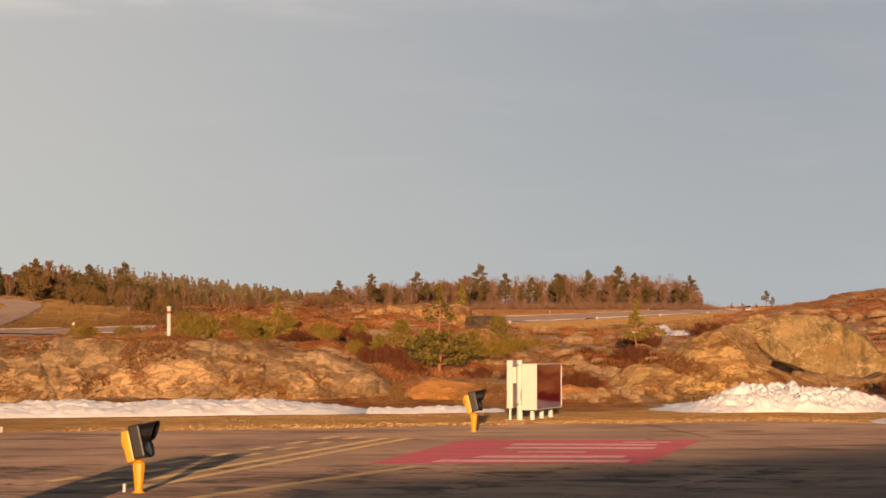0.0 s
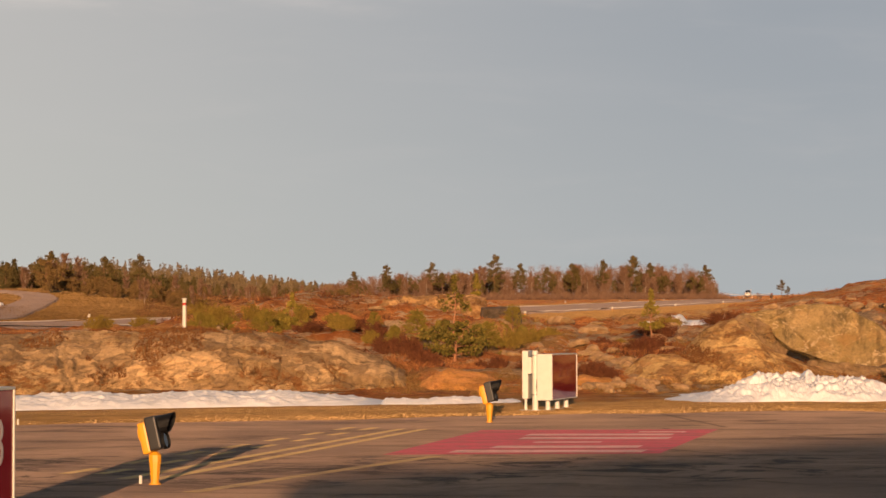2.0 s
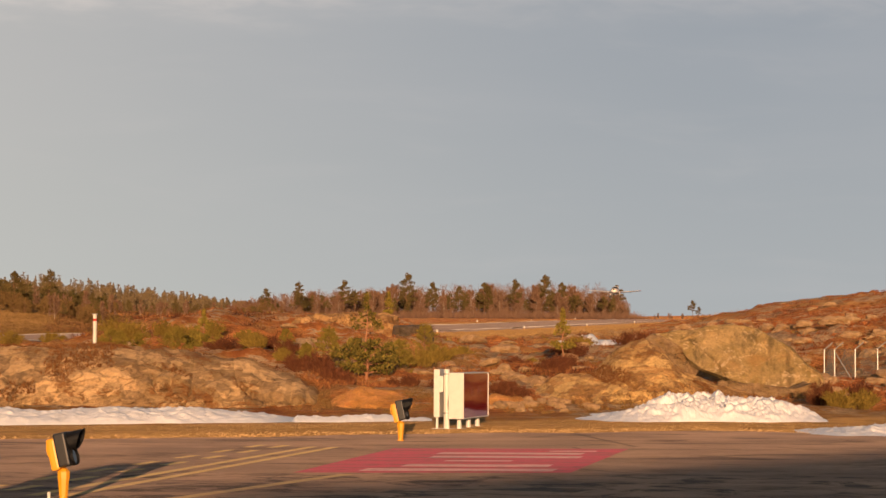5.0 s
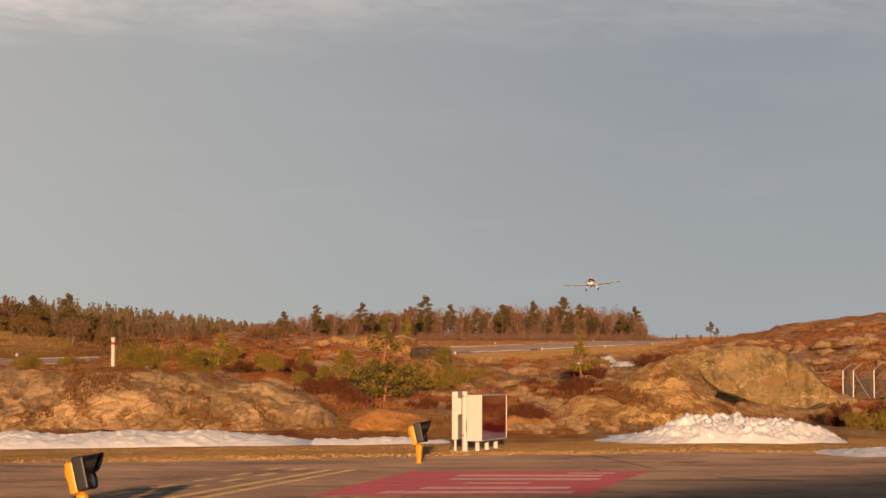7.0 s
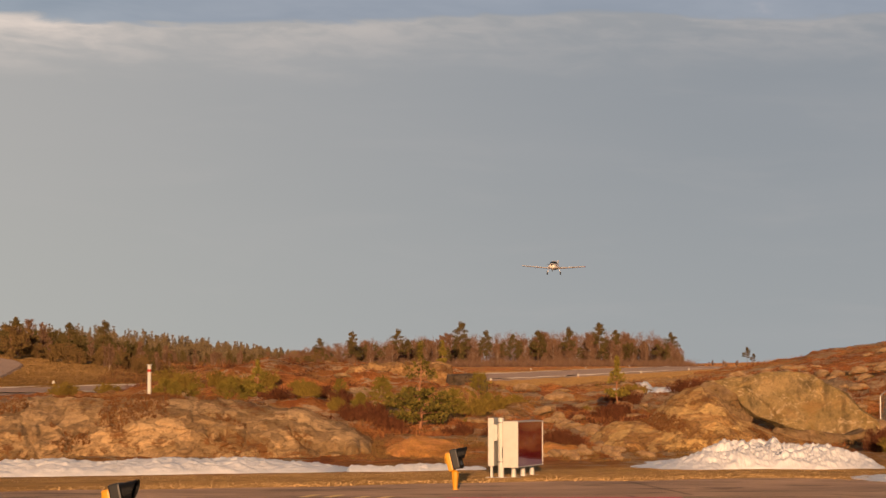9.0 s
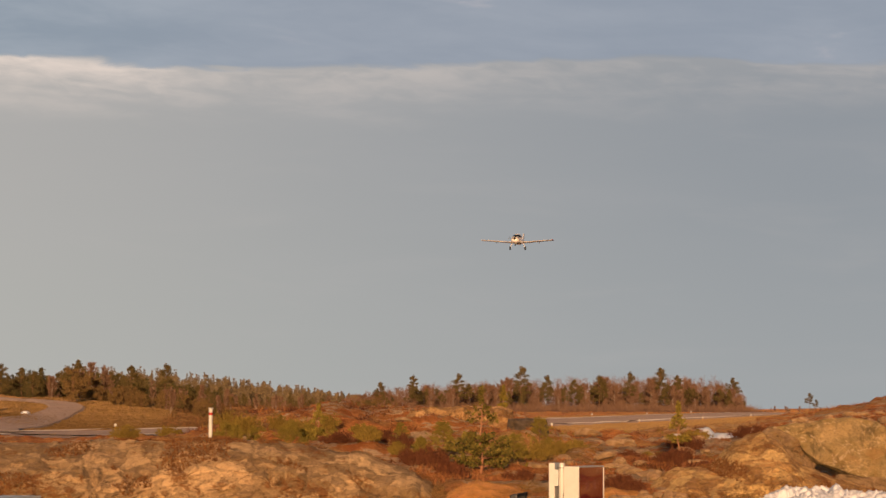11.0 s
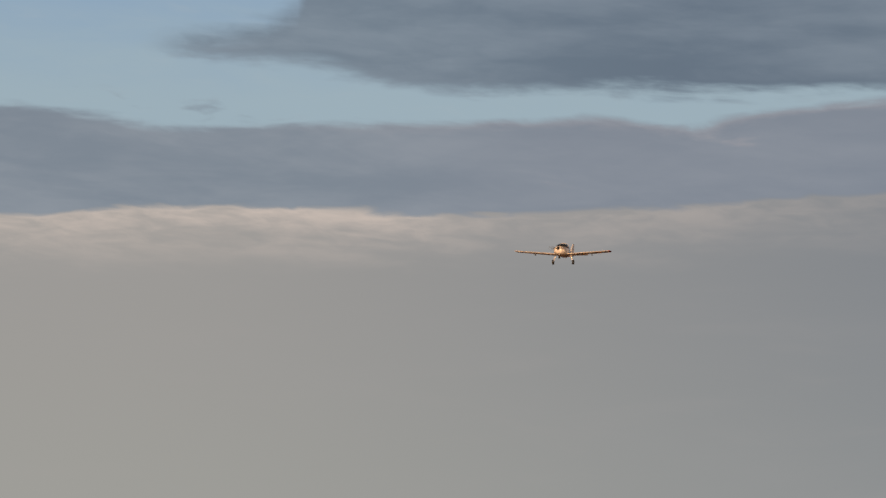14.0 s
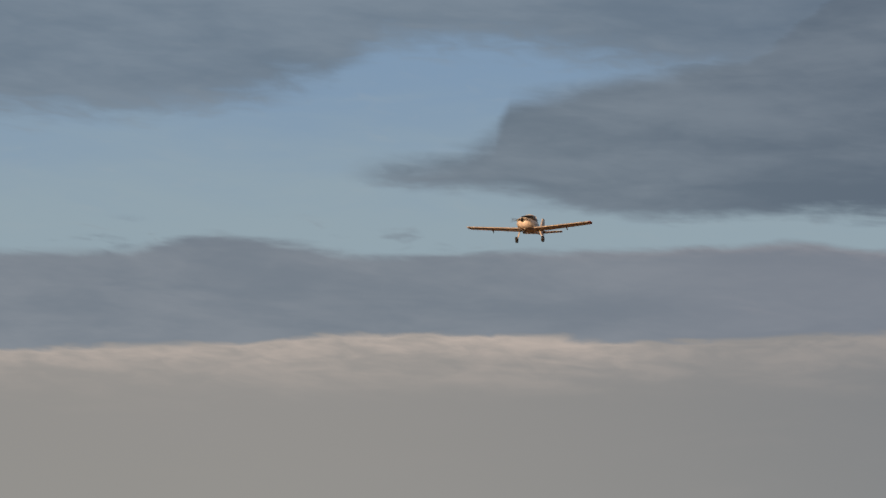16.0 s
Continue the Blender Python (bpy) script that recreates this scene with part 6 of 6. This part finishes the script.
FENCE = [(23.84, 110.0), (24.37, 110.1), (25.45, 110.4), (26.75, 111.2), (28.2, 112.2), (29.7, 113.0), (31.2, 113.8)]
for k, (x, y) in enumerate(FENCE):
    fence_panel_post(x, y, 1.5, (0, 0.95, 0, 0, 0, 0, 0)[k])
bm = bmesh.new()
for (xa, ya), (xb, yb) in zip(FENCE, FENCE[1:]):
    za, zb = ground_z(xa, ya), ground_z(xb, yb)
    n = 14
    for k in range(n + 1):
        for s in (-1, 1):
            p0, p1 = k / n, k / n + s * 0.5
            q0 = min(max(p0, 0), 1)
            end = min(max(p1, 0), 1)
            top = 1.5 * abs((end - p0) / 0.5)
            if top > 0.05:
                tube(bm, (xa + (xb - xa) * q0, ya + (yb - ya) * q0, za + (zb - za) * q0), (xa + (xb - xa) * end, ya + (yb - ya) * end, za + (zb - za) * end + top), 0.011, 0.011, 3)
for z in (0.05, 0.8, 1.5):
    for (xa, ya), (xb, yb) in zip(FENCE, FENCE[1:]):
        tube(bm, (xa, ya, ground_z(xa, ya) + z), (xb, yb, ground_z(xb, yb) + z), 0.008, 0.008, 4)
tagged(part("fence_mesh", bm, M_STEEL), "dark chain-link mesh between fence posts", "fence")


def mast(x, y, h):
    s = empty("pole", pose(x, y, ground_z(x, y)), "slim white pole before the forest", "pole")
    bm = bmesh.new(); tube(bm, (0, 0, -0.2), (0, 0, h), 0.08, 0.06, 8); part("shaft", bm, M_WHITE, s)
    bm = bmesh.new(); box(bm, (-0.2, -0.1, h - 0.1), (0.2, 0.1, h + 0.15), 0.03); part("head", bm, M_WHITE, s)


mast(-0.21 * 330, 330, 3.2)
mast(-0.238 * 300, 300, 2.4)


def snow_patch(x, y, rx, ry, h, seed, label="small patch of old snow on the moor"):
    n, m = 40, 12
    g = np.random.RandomState(seed)
    verts, faces = [(x, y, ground_z(x, y) + h)], []
    for j in range(1, m + 1):
        for i in range(n):
            a = 6.283 * i / n
            r = (j / m) * (1 + 0.3 * math.sin(a * 3 + seed) + 0.15 * math.sin(a * 7 + seed * 2))
            px, py = x + rx * r * math.cos(a), y + ry * r * math.sin(a)
            verts.append((px, py, ground_z(px, py) + h * (1 - (j / m) ** 3) - 0.03 * (j == m)))
    for i in range(n):
        faces.append((0, 1 + i, 1 + (i + 1) % n))
    for j in range(m - 1):
        for i in range(n):
            a, b = 1 + j * n + i, 1 + j * n + (i + 1) % n
            faces.append((a, a + n, b + n, b))
    tagged(new("snow_patch", mesh_from("snow_patch", verts, faces, M_SNOW, True)), label, "snow", "snow patches")


for x, y, rx, ry, h in ((13.04, 128.0, 0.9, 2.5, 0.24), (13.34, 122.0, 0.7, 2.0, 0.24), (15.83, 130.0, 1.0, 3.0, 0.26), (15.26, 135.0, 0.6, 2.0, 0.24), (-40.61, 190.0, 1.7, 2.4, 0.55), (-48.46, 262.0, 0.5, 0.7, 0.35), (-40.18, 192.0, 1.2, 2.0, 0.30), (-21.86, 190.0, 2.2, 3.0, 0.12)):
    snow_patch(x, y, rx, ry, h, int(x * 7) % 50)

# winding taxiway up the slope on the far side of the runway
strip("far_taxiway", [(-36.0, 168.0), (-39.5, 188.0), (-41.0, 210.6), (-42.3, 227.5), (-44.8, 252.7), (-46.2, 270.3), (-46.9, 281.5), (-49.0, 290.6), (-53.0, 296.0), (-60.0, 299.5), (-68.0, 301.0), (-80.0, 303.0)], [4.5, 3.8, 3.0, 2.5, 2.2, 2.0, 2.0, 2.0, 2.0, 2.0, 2.0, 2.0], M_RUNWAY, 0.16, "grey asphalt taxiway winding up the slope", "road")


# ================= what moves =================
FLIGHT = [(0, 74.77, 497.44, 8.79, 1.0, -0.1, 164.5),
          (0.5, 73.04, 491.79, 8.90, 1.5, -0.0, 164.6),
          (1, 71.15, 485.83, 8.99, 2.0, -0.1, 164.7),
          (1.5, 69.29, 479.53, 9.25, 2.5, -0.4, 164.8),
          (2, 67.76, 472.86, 9.35, 3.0, -0.3, 164.8),
          (2.5, 65.40, 465.97, 10.60, 3.5, -0.1, 165.0),
          (3, 63.23, 458.75, 11.05, 4.0, -0.6, 165.2),
          (3.5, 60.69, 451.27, 11.03, 4.5, -1.2, 165.3),
          (6, 47.43, 409.39, 14.86, 4.0, 1.3, 166.4),
          (6.5, 44.50, 400.02, 15.66, 3.7, 2.5, 166.5),
          (7, 41.15, 390.40, 16.95, 3.3, 3.6, 166.6),
          (7.5, 37.61, 380.52, 18.31, 3.0, 3.4, 166.9),
          (8, 33.49, 370.42, 19.44, 2.7, 1.8, 167.2),
          (8.5, 29.71, 360.02, 20.39, 2.3, 0.2, 167.4),
          (9, 25.52, 349.35, 21.89, 2.0, -1.5, 167.8),
          (11.5, 5.00, 289.90, 29.99, 0.9, -0.5, 168.2),
          (12, 0.88, 277.22, 31.17, 0.7, -0.7, 168.4),
          (12.5, -3.18, 264.31, 31.99, 0.5, -0.7, 168.7),
          (13, -7.19, 251.53, 33.12, 0.2, 0.1, 169.5),
          (13.5, -11.16, 238.51, 33.88, 0.0, -1.1, 170.4),
          (14, -15.16, 225.17, 34.81, -0.2, -2.4, 171.5),
          (14.5, -18.79, 211.58, 35.47, -0.5, -3.5, 172.6),
          (15, -22.51, 197.40, 36.52, -0.8, -3.6, 173.6),
          (15.5, -25.77, 182.98, 37.28, -1.2, -2.0, 174.8),
          (16, -28.84, 168.11, 38.62, -1.5, -0.6, 176.1)]


def motions():
    walk(plane, [(t, pose(x, y, z, pitch, roll, yaw)) for t, x, y, z, pitch, roll, yaw in FLIGHT])
    walk(propeller, [(i / 30, pose(0, 2.14, 0.08, 0, (i * 78) % 360, 0)) for i in range(481)])


motions()
